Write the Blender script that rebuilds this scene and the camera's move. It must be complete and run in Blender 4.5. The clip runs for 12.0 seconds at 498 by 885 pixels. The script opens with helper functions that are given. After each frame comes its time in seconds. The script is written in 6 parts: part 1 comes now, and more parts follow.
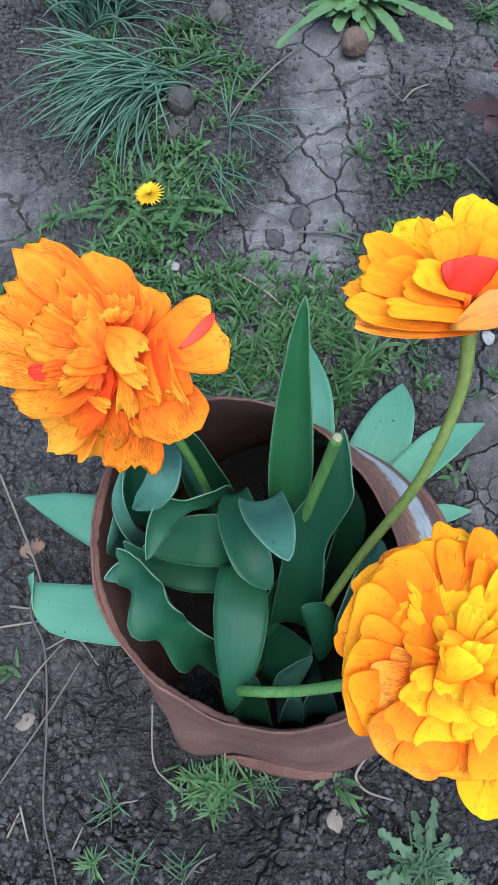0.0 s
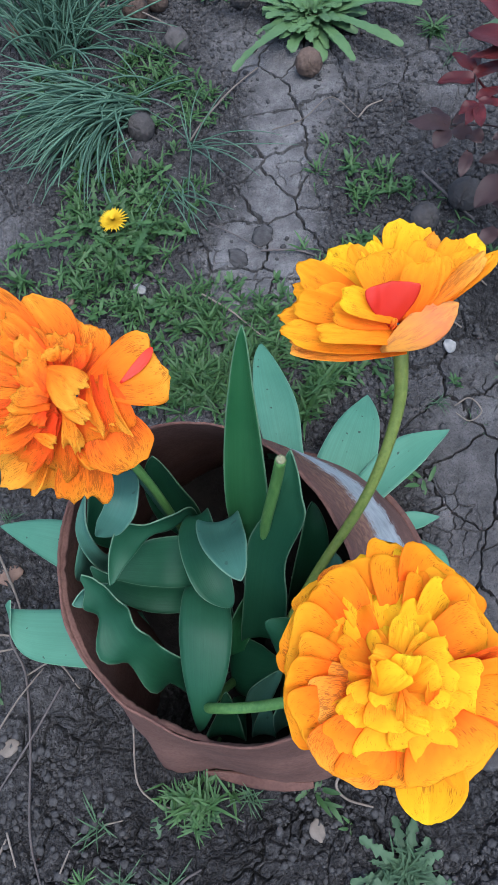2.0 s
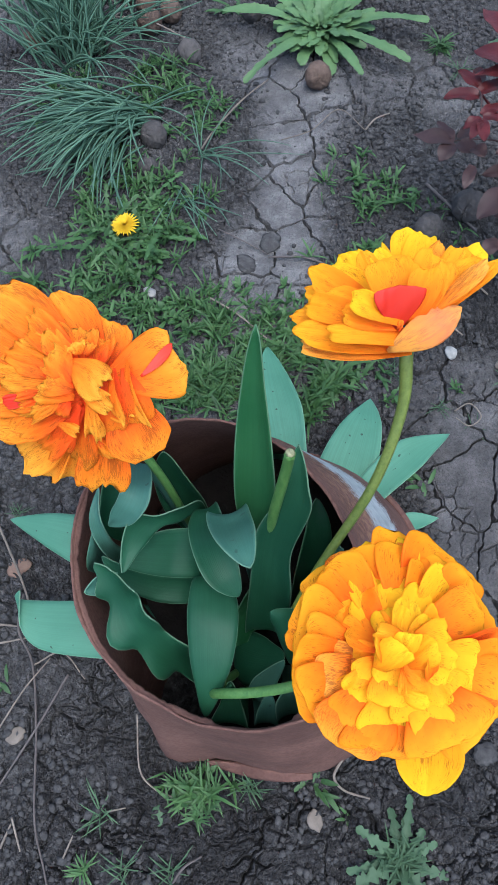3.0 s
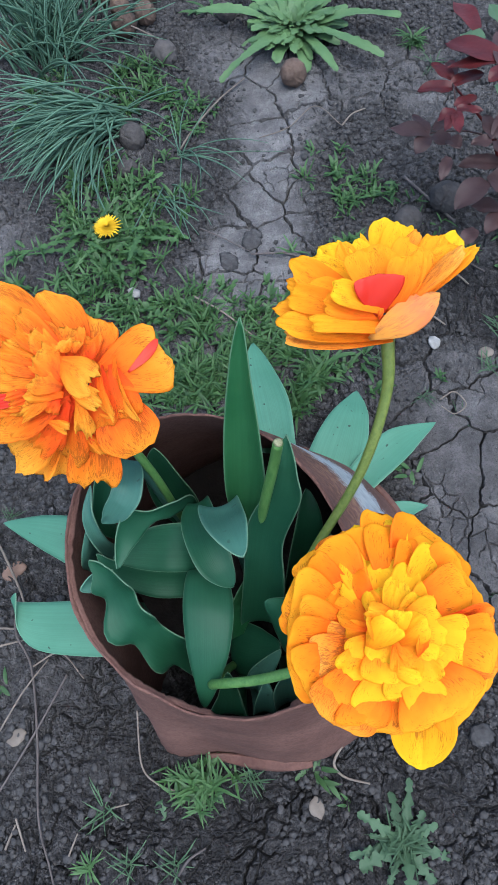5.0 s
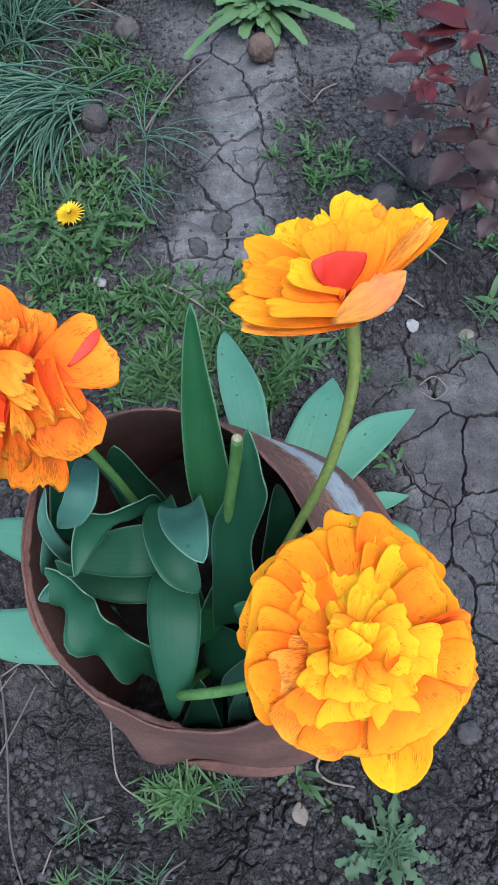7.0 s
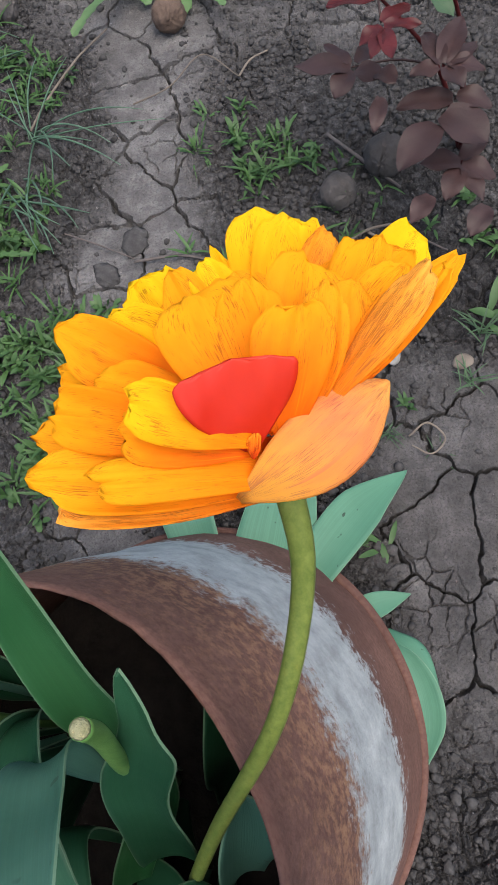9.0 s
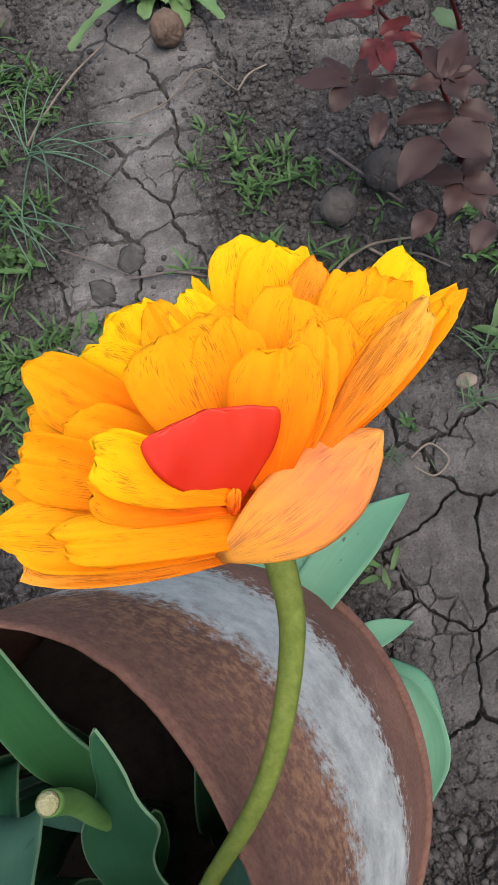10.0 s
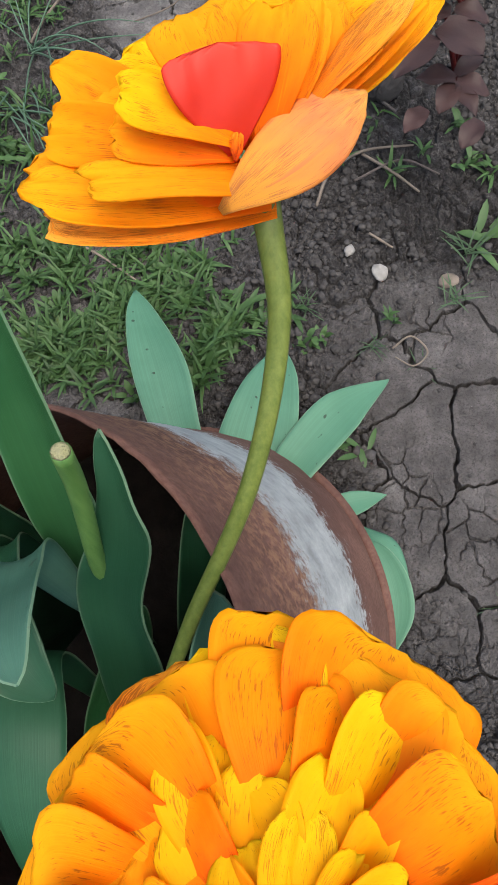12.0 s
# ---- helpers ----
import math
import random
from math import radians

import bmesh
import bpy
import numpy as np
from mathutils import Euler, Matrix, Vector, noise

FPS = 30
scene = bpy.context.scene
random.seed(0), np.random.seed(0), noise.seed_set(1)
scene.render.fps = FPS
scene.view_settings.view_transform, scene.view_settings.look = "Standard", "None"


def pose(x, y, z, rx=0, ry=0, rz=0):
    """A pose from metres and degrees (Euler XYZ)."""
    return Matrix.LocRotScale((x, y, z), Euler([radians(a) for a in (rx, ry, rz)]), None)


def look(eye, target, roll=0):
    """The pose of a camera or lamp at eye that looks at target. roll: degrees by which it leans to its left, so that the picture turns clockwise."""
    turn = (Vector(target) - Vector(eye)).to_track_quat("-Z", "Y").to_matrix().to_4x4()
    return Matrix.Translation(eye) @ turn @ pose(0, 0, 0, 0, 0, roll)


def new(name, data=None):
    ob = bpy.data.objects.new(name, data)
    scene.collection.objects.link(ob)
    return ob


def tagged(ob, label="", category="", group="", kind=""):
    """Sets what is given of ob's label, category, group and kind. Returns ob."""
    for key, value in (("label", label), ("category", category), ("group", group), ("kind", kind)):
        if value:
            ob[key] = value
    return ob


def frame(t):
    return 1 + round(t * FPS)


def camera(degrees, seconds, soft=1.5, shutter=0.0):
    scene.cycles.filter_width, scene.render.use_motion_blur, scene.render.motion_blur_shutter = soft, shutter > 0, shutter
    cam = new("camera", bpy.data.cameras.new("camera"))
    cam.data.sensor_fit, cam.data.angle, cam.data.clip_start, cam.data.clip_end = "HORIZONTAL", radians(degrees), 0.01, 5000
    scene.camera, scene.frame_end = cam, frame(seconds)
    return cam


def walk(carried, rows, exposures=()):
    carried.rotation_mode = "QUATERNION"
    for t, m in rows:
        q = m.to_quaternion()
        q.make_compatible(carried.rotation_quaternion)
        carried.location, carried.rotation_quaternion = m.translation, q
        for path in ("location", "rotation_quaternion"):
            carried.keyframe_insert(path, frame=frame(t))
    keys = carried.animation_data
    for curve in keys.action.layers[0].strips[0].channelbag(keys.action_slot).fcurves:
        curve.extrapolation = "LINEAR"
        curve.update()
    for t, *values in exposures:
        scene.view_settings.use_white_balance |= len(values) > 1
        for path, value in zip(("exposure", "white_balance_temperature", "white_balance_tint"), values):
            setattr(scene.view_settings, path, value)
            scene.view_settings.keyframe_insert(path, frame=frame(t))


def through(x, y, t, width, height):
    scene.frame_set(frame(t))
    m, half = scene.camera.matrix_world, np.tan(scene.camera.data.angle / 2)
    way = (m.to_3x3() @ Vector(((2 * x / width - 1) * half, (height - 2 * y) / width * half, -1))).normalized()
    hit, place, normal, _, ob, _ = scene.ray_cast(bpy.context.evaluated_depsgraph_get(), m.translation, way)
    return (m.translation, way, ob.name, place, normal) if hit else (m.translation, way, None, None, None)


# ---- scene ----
cam = camera(40.3, 12.0, soft=0.8)
PATH = [
    (0, (0.036, 0.088, 0.652), (-0.078, 0.822, -1.205), -11.0),
    (0.5, (0.056, 0.081, 0.655), (-0.036, 0.823, -1.2), -11.6),
    (1, (0.065, 0.08, 0.669), (-0.003, 0.862, -1.17), -10.4),
    (1.5, (0.06, 0.084, 0.664), (-0.038, 0.847, -1.182), -12.0),
    (2, (0.063, 0.09, 0.664), (-0.035, 0.848, -1.184), -12.5),
    (2.5, (0.059, 0.088, 0.671), (-0.048, 0.86, -1.171), -12.4),
    (2.7, (0.056, 0.083, 0.674), (-0.04, 0.858, -1.167), -11.1),
    (4.3, (0.057, 0.066, 0.696), (-0.019, 0.866, -1.135), -10.6),
    (4.5, (0.056, 0.064, 0.695), (-0.005, 0.87, -1.134), -9.8),
    (5, (0.057, 0.069, 0.683), (-0.006, 0.845, -1.159), -11.0),
    (5.5, (0.059, 0.071, 0.671), (0.009, 0.832, -1.178), -10.8),
    (6, (0.062, 0.075, 0.673), (0.02, 0.841, -1.175), -10.4),
    (6.5, (0.068, 0.077, 0.674), (0.037, 0.848, -1.171), -10.2),
    (6.7, (0.071, 0.076, 0.67), (0.038, 0.837, -1.18), -10.5),
    (8.3, (0.097, 0.169, 0.552), (0.046, 0.889, -1.313), -15.0),
    (8.5, (0.107, 0.181, 0.536), (0.063, 0.908, -1.326), -15.8),
    (9, (0.121, 0.21, 0.515), (0.122, 0.926, -1.352), -13.8),
    (9.5, (0.121, 0.223, 0.509), (0.135, 0.949, -1.355), -12.3),
    (10, (0.128, 0.222, 0.505), (0.124, 0.967, -1.351), -14.2),
    (10.5, (0.129, 0.216, 0.509), (0.114, 0.97, -1.343), -14.7),
    (11, (0.129, 0.207, 0.514), (0.12, 0.975, -1.333), -14.1),
    (11.5, (0.119, 0.18, 0.51), (0.128, 0.923, -1.347), -11.9),
    (12, (0.109, 0.146, 0.501), (0.138, 0.821, -1.382), -9.1),
]
walk(cam, [(t, look(eye, target, roll)) for t, eye, target, roll in PATH],
     [(0, 1.20, 5500, 2), (0.5, 1.05, 5500, 4), (1.0, 1.0, 5500, 5), (1.5, 0.86, 5500, 7), (2.0, 0.93, 5500, 6), (2.5, 1.03, 5500, 4), (6.7, 1.03, 5500, 5), (8.5, 0.95, 6000, 7), (9.5, 0.9, 6900, 8), (11.0, 0.9, 6900, 8), (12.0, 1.0, 6800, 7)])

# ---- world and light: an overcast, cool sky ----
SUN_EL, SUN_AZ = radians(74), radians(150)
world = bpy.data.worlds.new("world")
scene.world = world
world.use_nodes = True
sky = world.node_tree.nodes.new("ShaderNodeTexSky")
sky.sky_type, sky.sun_disc, sky.sun_elevation, sky.sun_rotation = "NISHITA", False, SUN_EL, SUN_AZ
sky.air_density, sky.dust_density, sky.ozone_density = 1.0, 4.0, 1.0
background = world.node_tree.nodes["Background"]
background.inputs["Strength"].default_value = 0.15
world.node_tree.links.new(sky.outputs[0], background.inputs[0])
sun_data = bpy.data.lights.new("sun", "SUN")
sun_data.energy, sun_data.angle, sun_data.color = 1.15, radians(60), (1.0, 0.96, 0.9)
sun = new("sun", sun_data)
sun.matrix_world = look((math.sin(SUN_AZ) * 3 * math.cos(SUN_EL), math.cos(SUN_AZ) * 3 * math.cos(SUN_EL), 3 * math.sin(SUN_EL)), (0, 0, 0))


# ---- materials ----
class Mat:
    """A small builder of node materials."""

    def __init__(self, name, roughness=0.7, metallic=0.0, specular=0.4):
        self.m = bpy.data.materials.new(name)
        self.m.use_nodes = True
        self.t = self.m.node_tree
        self.b = self.t.nodes["Principled BSDF"]
        self.b.inputs["Roughness"].default_value = roughness
        self.b.inputs["Metallic"].default_value = metallic
        self.b.inputs["Specular IOR Level"].default_value = specular

    def node(self, kind, **links):
        n = self.t.nodes.new("ShaderNode" + kind)
        for key, v in links.items():
            self.put(n, int(key[1:]) if key[0] == "i" and key[1:].isdigit() else key.replace("_", " "), v)
        return n

    def put(self, n, key, v):
        if isinstance(v, bpy.types.NodeSocket):
            self.t.links.new(v, n.inputs[key])
        else:
            n.inputs[key].default_value = (*v, 1) if n.inputs[key].type == "RGBA" and len(v) == 3 else v

    def coords(self, which="Object", scale=(1, 1, 1), offset=None):
        c = self.node("TexCoord").outputs[which]
        if scale == (1, 1, 1) and offset is None:
            return c
        m = self.node("Mapping", Vector=c, Scale=scale)
        if offset is not None:
            self.put(m, "Location", offset)
        return m.outputs[0]

    def noise(self, vector, scale, detail=4.0, rough=0.55):
        return self.node("TexNoise", Vector=vector, Scale=scale, Detail=detail, Roughness=rough).outputs[0]

    def ramp(self, value, *stops):
        r = self.node("ValToRGB", Fac=value)
        e = r.color_ramp.elements
        while len(e) < len(stops):
            e.new(0.5)
        for el, (p, c) in zip(e, stops):
            el.position = p
            el.color = (*c, 1) if isinstance(c, tuple) else (c, c, c, 1)
        return r.outputs[0]

    def mix(self, fac, a, b, blend="MIX"):
        n = self.node("Mix")
        n.data_type, n.blend_type = "RGBA", blend
        for i, v in ((0, fac), (6, a), (7, b)):
            self.put(n, i, (*v, 1) if isinstance(v, tuple) and len(v) == 3 else v)
        return n.outputs[2]

    def math(self, op, a, b=0.0, clamp=False):
        n = self.node("Math", i0=a, i1=b)
        n.operation, n.use_clamp = op, clamp
        return n.outputs[0]

    def bump(self, height, strength=0.4, distance=0.002, under=None):
        n = self.node("Bump", Height=height, Strength=strength, Distance=distance)
        if under:
            self.put(n, "Normal", under)
        self.put(self.b, "Normal", n.outputs[0])
        return n.outputs[0]

    def color(self, c):
        self.put(self.b, "Base Color", (*c, 1) if isinstance(c, tuple) else c)

    def random(self):
        return self.node("ObjectInfo").outputs["Random"]

    def island(self):
        return self.node("NewGeometry").outputs["Random Per Island"]

    def translucent(self, color, amount):
        out = self.t.nodes["Material Output"]
        tr = self.node("BsdfTranslucent", Color=color)
        mx = self.node("MixShader", Fac=amount)
        self.t.links.new(self.b.outputs[0], mx.inputs[1])
        self.t.links.new(tr.outputs[0], mx.inputs[2])
        self.t.links.new(mx.outputs[0], out.inputs[0])


def soil_material():
    k = Mat("soil", 0.95, specular=0.12)
    p = k.coords()
    crust = k.node("Attribute")
    crust.attribute_name = "crust"
    big, fine, grit = k.noise(p, 6.0, 6), k.noise(p, 120.0, 9, 0.75), k.noise(p, 600.0, 4, 0.7)
    c1 = k.ramp(fine, (0.34, (0.018, 0.0172, 0.0172)), (0.5, (0.052, 0.0495, 0.0495)), (0.68, (0.155, 0.147, 0.1465)))
    c2 = k.ramp(k.noise(p, 26.0, 9, 0.75), (0.33, (0.078, 0.074, 0.0725)), (0.5, (0.145, 0.137, 0.135)), (0.68, (0.250, 0.237, 0.232)))
    c = k.mix(crust.outputs["Fac"], c1, c2)
    c = k.mix(k.ramp(big, (0.35, 0.0), (0.7, 0.35)), c, (0.100, 0.094, 0.0925))
    c = k.mix(k.ramp(grit, (0.33, 0.6), (0.50, 0.0)), c, (0.046, 0.042, 0.042))
    c = k.mix(k.ramp(k.noise(p, 230.0, 2), (0.71, 0.0), (0.76, 0.5)), c, (0.36, 0.34, 0.335))
    # soil colour cut to under two thirds where the mesh's patch mask is full
    dark_patch = k.node("Attribute")
    dark_patch.attribute_name = "dark_patch"
    c = k.mix(k.math("MULTIPLY", dark_patch.outputs["Fac"], 0.55), c, k.mix(1.0, c, (0.34, 0.33, 0.33), "MULTIPLY"))
    k.color(c)
    h = k.math("ADD", k.math("MULTIPLY", fine, 0.8), k.math("MULTIPLY", grit, 0.3))
    v = k.node("TexVoronoi", Vector=p, Scale=330.0)
    h = k.math("ADD", h, k.math("MULTIPLY", k.ramp(v.outputs[0], (0.0, 1.0), (0.6, 0.0)), 0.25))
    k.bump(h, 1.0, 0.0034)
    return k.m


def clod_material():
    k = Mat("clod_soil", 0.95, specular=0.12)
    p = k.coords()
    c = k.ramp(k.noise(p, 120.0, 6, 0.7), (0.25, (0.030, 0.028, 0.0277)), (0.6, (0.070, 0.066, 0.065)), (0.85, (0.150, 0.142, 0.140)))
    k.color(k.mix(k.ramp(k.island(), (0.3, 0.0), (1.0, 0.12)), c, (0.10, 0.095, 0.094)))
    k.bump(k.noise(p, 300.0, 5), 0.7, 0.002)
    return k.m


def rust_material():
    k = Mat("rusty_enamel", 0.85, specular=0.25)
    p = k.coords()
    blot, grain = k.noise(p, 14.0, 6, 0.65), k.noise(p, 320.0, 4, 0.6)
    rust = k.ramp(blot, (0.25, (0.076, 0.038, 0.031)), (0.5, (0.135, 0.070, 0.055)), (0.75, (0.200, 0.106, 0.082)))
    rust = k.mix(k.ramp(grain, (0.35, 0.45), (0.58, 0.0)), rust, (0.07, 0.03, 0.024))
    up = k.node("Attribute")
    up.attribute_name = "up"
    h = k.math("ADD", up.outputs["Fac"], k.math("MULTIPLY", k.math("SUBTRACT", k.noise(p, 9.0, 5, 0.6), 0.5), 0.05))
    h = k.math("ADD", h, k.math("MULTIPLY", k.math("SUBTRACT", k.noise(p, 130.0, 6, 0.8), 0.5), 0.11))
    band = k.math("MULTIPLY", k.ramp(k.math("MULTIPLY", h, 4.0), (0.26, 0.0), (0.31, 1.0)), k.ramp(k.math("MULTIPLY", h, 4.0), (0.60, 1.0), (0.68, 0.0)))
    outside = k.node("Attribute")
    outside.attribute_name = "outside"
    band = k.math("MULTIPLY", band, outside.outputs["Fac"])
    zinc = k.ramp(k.noise(p, 45.0, 6, 0.7), (0.25, (0.18, 0.19, 0.192)), (0.5, (0.335, 0.355, 0.357)), (0.8, (0.52, 0.54, 0.535)))
    ochre = k.ramp(k.noise(p, 190.0, 5, 0.7), (0.44, 0.0), (0.60, 1.0))
    halo = k.math("MULTIPLY", k.math("MULTIPLY", k.ramp(k.math("MULTIPLY", h, 4.0), (0.52, 0.0), (0.62, 1.0)), k.ramp(k.math("MULTIPLY", h, 4.0), (0.74, 1.0), (0.98, 0.0))), ochre)
    halo = k.math("MULTIPLY", halo, outside.outputs["Fac"])
    c = k.mix(k.math("MULTIPLY", halo, 0.55), rust, (0.34, 0.19, 0.105))
    c = k.mix(band, c, zinc)
    k.color(c)
    k.put(k.b, "Roughness", k.ramp(band, (0.0, 0.9), (1.0, 0.75)))
    k.bump(k.math("ADD", grain, k.math("MULTIPLY", blot, 0.6)), 0.5, 0.0012)
    return k.m


def petal_material(name, base, middle, tip, streak=0.5, streak_color=(0.36, 0.06, 0.010), gloss=0.65, back=None):
    k = Mat(name, gloss, specular=0.12)
    uv = k.coords("UV")
    sep = k.node("SeparateXYZ", Vector=uv)
    u, v = sep.outputs[0], sep.outputs[1]
    rnd = k.random()
    wob = k.noise(k.coords("UV", (5, 2.5, 1)), 1.0, 4)
    vv = k.math("ADD", v, k.math("MULTIPLY", k.math("SUBTRACT", wob, 0.5), 0.5))
    vv = k.math("ADD", vv, k.math("MULTIPLY", k.math("SUBTRACT", rnd, 0.5), 0.35))
    c = k.ramp(vv, (0.02, base), (0.42, middle), (0.88, tip))
    # fine dark dashes that run along the veins
    shift = k.node("CombineXYZ", X=k.math("MULTIPLY", rnd, 31.0), Y=k.math("MULTIPLY", rnd, 17.0)).outputs[0]
    vec = k.node("VectorMath", i0=k.coords("UV", (92, 8.5, 1)), i1=shift).outputs[0]
    dash = k.noise(vec, 1.0, 3.0, 0.6)
    patch = k.noise(k.node("VectorMath", i0=k.coords("UV", (2.6, 2.0, 1)), i1=shift).outputs[0], 1.0, 2.0)
    lim = k.math("SUBTRACT", 0.668 - 0.07 * streak, k.math("MULTIPLY", k.math("SUBTRACT", patch, 0.5), 0.6))
    amount = k.math("MULTIPLY", k.math("SUBTRACT", dash, lim), 14.0, True)
    c = k.mix(k.math("MULTIPLY", amount, 0.62), c, streak_color)
    flame = k.noise(k.node("VectorMath", i0=k.coords("UV", (12, 1.6, 1)), i1=shift).outputs[0], 1.0, 2.0)
    c = k.mix(k.ramp(flame, (0.60, 0.0), (0.78, 0.35 + 0.4 * streak)), c, middle)
    k.color(c)
    vein = k.noise(k.coords("UV", (90, 1.5, 1)), 1.0, 2.0)
    k.bump(k.math("ADD", vein, k.math("MULTIPLY", wob, 0.8)), 0.3, 0.0006)
    k.translucent(c, 0.42)
    return k.m


def leaf_material(name, dark, light, spots=0.0, gloss=0.5, through=0.12, edge=(0.26, 0.38, 0.25), edge_at=0.965):
    k = Mat(name, gloss, specular=0.26)
    uv = k.coords("UV")
    sep = k.node("SeparateXYZ", Vector=uv)
    u = k.math("ABSOLUTE", k.math("SUBTRACT", k.math("MULTIPLY", sep.outputs[0], 2.0), 1.0))
    vein = k.noise(k.coords("UV", (46, 0.7, 1)), 1.0, 3.0)
    cloud = k.noise(k.coords("Object"), 22.0, 5, 0.6)
    c = k.mix(k.ramp(cloud, (0.3, 0.0), (0.7, 1.0)), dark, light)
    c = k.mix(k.ramp(vein, (0.40, 0.22), (0.62, 0.0)), c, tuple(0.55 * x for x in dark))
    c = k.mix(k.ramp(k.random(), (0.0, 0.0), (1.0, 0.35)), c, light)
    if spots:
        sp = k.ramp(k.noise(k.coords("Object"), 150.0, 1.0), (0.735, 0.0), (0.765, spots))
        c = k.mix(sp, c, (0.02, 0.03, 0.022))
    c = k.mix(k.ramp(u, (edge_at, 0.0), (min(0.995, edge_at + 0.03), 0.38)), c, edge)
    k.color(c)
    k.put(k.b, "Roughness", k.ramp(cloud, (0.2, gloss - 0.08), (0.8, gloss + 0.12)))
    k.bump(k.math("ADD", vein, k.math("MULTIPLY", cloud, 1.2)), 0.22, 0.0008)
    k.translucent(light, through)
    return k.m


def plain_material(name, a, b, scale=60.0, roughness=0.7, bump=0.3, islands=0.0, through=0.0, specular=0.35, stretch=1.0):
    k = Mat(name, roughness, specular=specular)
    n = k.noise(k.coords(scale=(1, 1, stretch)), scale, 5, 0.65)
    c = k.ramp(n, (0.25, a), (0.75, b))
    if islands:
        c = k.mix(k.math("MULTIPLY", k.island(), islands), c, b)
    c = k.mix(k.math("MULTIPLY", k.random(), 0.45), c, tuple(0.55 * q for q in a))
    k.color(c)
    k.bump(k.noise(k.coords(), scale * 4, 4), bump, 0.001)
    if through:
        k.translucent(b, through)
    return k.m


SOIL, CLOD, RUST = soil_material(), clod_material(), rust_material()
YELLOW = petal_material("yellow_petal", (0.92, 0.27, 0.004), (0.95, 0.49, 0.006), (0.96, 0.66, 0.012), 1.1)
AMBER = petal_material("amber_petal", (0.90, 0.16, 0.004), (0.93, 0.31, 0.005), (0.95, 0.46, 0.010), 0.9)
ORANGE = petal_material("orange_petal", (0.88, 0.09, 0.008), (0.95, 0.24, 0.011), (0.97, 0.43, 0.028), 2.1)
ORANGE_SOFT = petal_material("soft_orange_petal", (0.89, 0.15, 0.004), (0.93, 0.29, 0.006), (0.95, 0.43, 0.012), 1.2)
ORANGE_PALE = petal_material("pale_orange_petal", (0.90, 0.16, 0.006), (0.94, 0.31, 0.014), (0.96, 0.48, 0.040), 1.4)
FLAME = petal_material("flame_petal", (0.84, 0.07, 0.008), (0.92, 0.14, 0.010), (0.95, 0.30, 0.015), 1.5)
STREAKED = petal_material("streaked_petal", (0.92, 0.24, 0.008), (0.94, 0.38, 0.030), (0.96, 0.52, 0.080), 2.2, (0.30, 0.06, 0.02))
PINKISH = petal_material("blush_petal", (0.94, 0.46, 0.07), (0.84, 0.29, 0.10), (0.95, 0.53, 0.11), 2.1, (0.48, 0.12, 0.07), 0.6)
RED = plain_material("red_petal", (0.70, 0.022, 0.007), (0.82, 0.048, 0.009), 25.0, 0.45, 0.1, through=0.2)
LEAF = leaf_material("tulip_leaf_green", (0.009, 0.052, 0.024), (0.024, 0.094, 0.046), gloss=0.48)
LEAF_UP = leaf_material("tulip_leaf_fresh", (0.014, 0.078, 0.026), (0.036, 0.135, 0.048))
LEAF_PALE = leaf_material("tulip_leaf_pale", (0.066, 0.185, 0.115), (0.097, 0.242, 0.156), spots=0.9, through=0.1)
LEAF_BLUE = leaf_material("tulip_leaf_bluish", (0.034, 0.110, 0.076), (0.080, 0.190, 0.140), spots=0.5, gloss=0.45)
STEM = plain_material("stem_green", (0.085, 0.128, 0.020), (0.225, 0.270, 0.060), 420.0, 0.42, 0.1, through=0.05, specular=0.45, stretch=0.07)
STEM_DARK = plain_material("stem_deep_green", (0.048, 0.130, 0.030), (0.125, 0.240, 0.065), 420.0, 0.45, 0.1, stretch=0.07)
CUT = plain_material("cut_stem_end", (0.22, 0.22, 0.10), (0.42, 0.41, 0.26), 300.0, 0.8, 0.8)
WEED = plain_material("weed_green", (0.013, 0.044, 0.013), (0.084, 0.168, 0.052), 40.0, 0.5, 0.2, 0.7, 0.15)
WEED_GREY = plain_material("weed_greygreen", (0.034, 0.074, 0.034), (0.092, 0.158, 0.080), 50.0, 0.6, 0.3, 0.6, 0.12)
ONION = plain_material("onion_green", (0.036, 0.085, 0.052), (0.115, 0.205, 0.135), 25.0, 0.45, 0.1, 0.9, 0.05)
ROSETTE = plain_material("rosette_green", (0.060, 0.125, 0.045), (0.130, 0.220, 0.085), 45.0, 0.5, 0.4, 0.4, 0.15)
DANDY = plain_material("dandelion_yellow", (0.75, 0.45, 0.01), (0.85, 0.62, 0.02), 200.0, 0.7, 0.2, 0.5, 0.2)
WINE = plain_material("wine_red_leaf", (0.045, 0.007, 0.008), (0.115, 0.015, 0.015), 60.0, 0.42, 0.3, through=0.12, specular=0.3)
PLUM = plain_material("dull_plum_leaf", (0.026, 0.013, 0.013), (0.070, 0.036, 0.034), 60.0, 0.5, 0.3, through=0.08, specular=0.3)
WALNUT = plain_material("walnut_shell", (0.055, 0.034, 0.026), (0.155, 0.105, 0.078), 70.0, 0.8, 1.0)
WALNUT_GREY = plain_material("weathered_walnut", (0.045, 0.040, 0.038), (0.120, 0.106, 0.100), 70.0, 0.88, 1.0)
STRAW = plain_material("dry_stem", (0.13, 0.105, 0.085), (0.27, 0.225, 0.185), 60.0, 0.85, 0.5)
BARK = plain_material("grey_twig", (0.075, 0.062, 0.058), (0.16, 0.135, 0.125), 60.0, 0.9, 0.6)
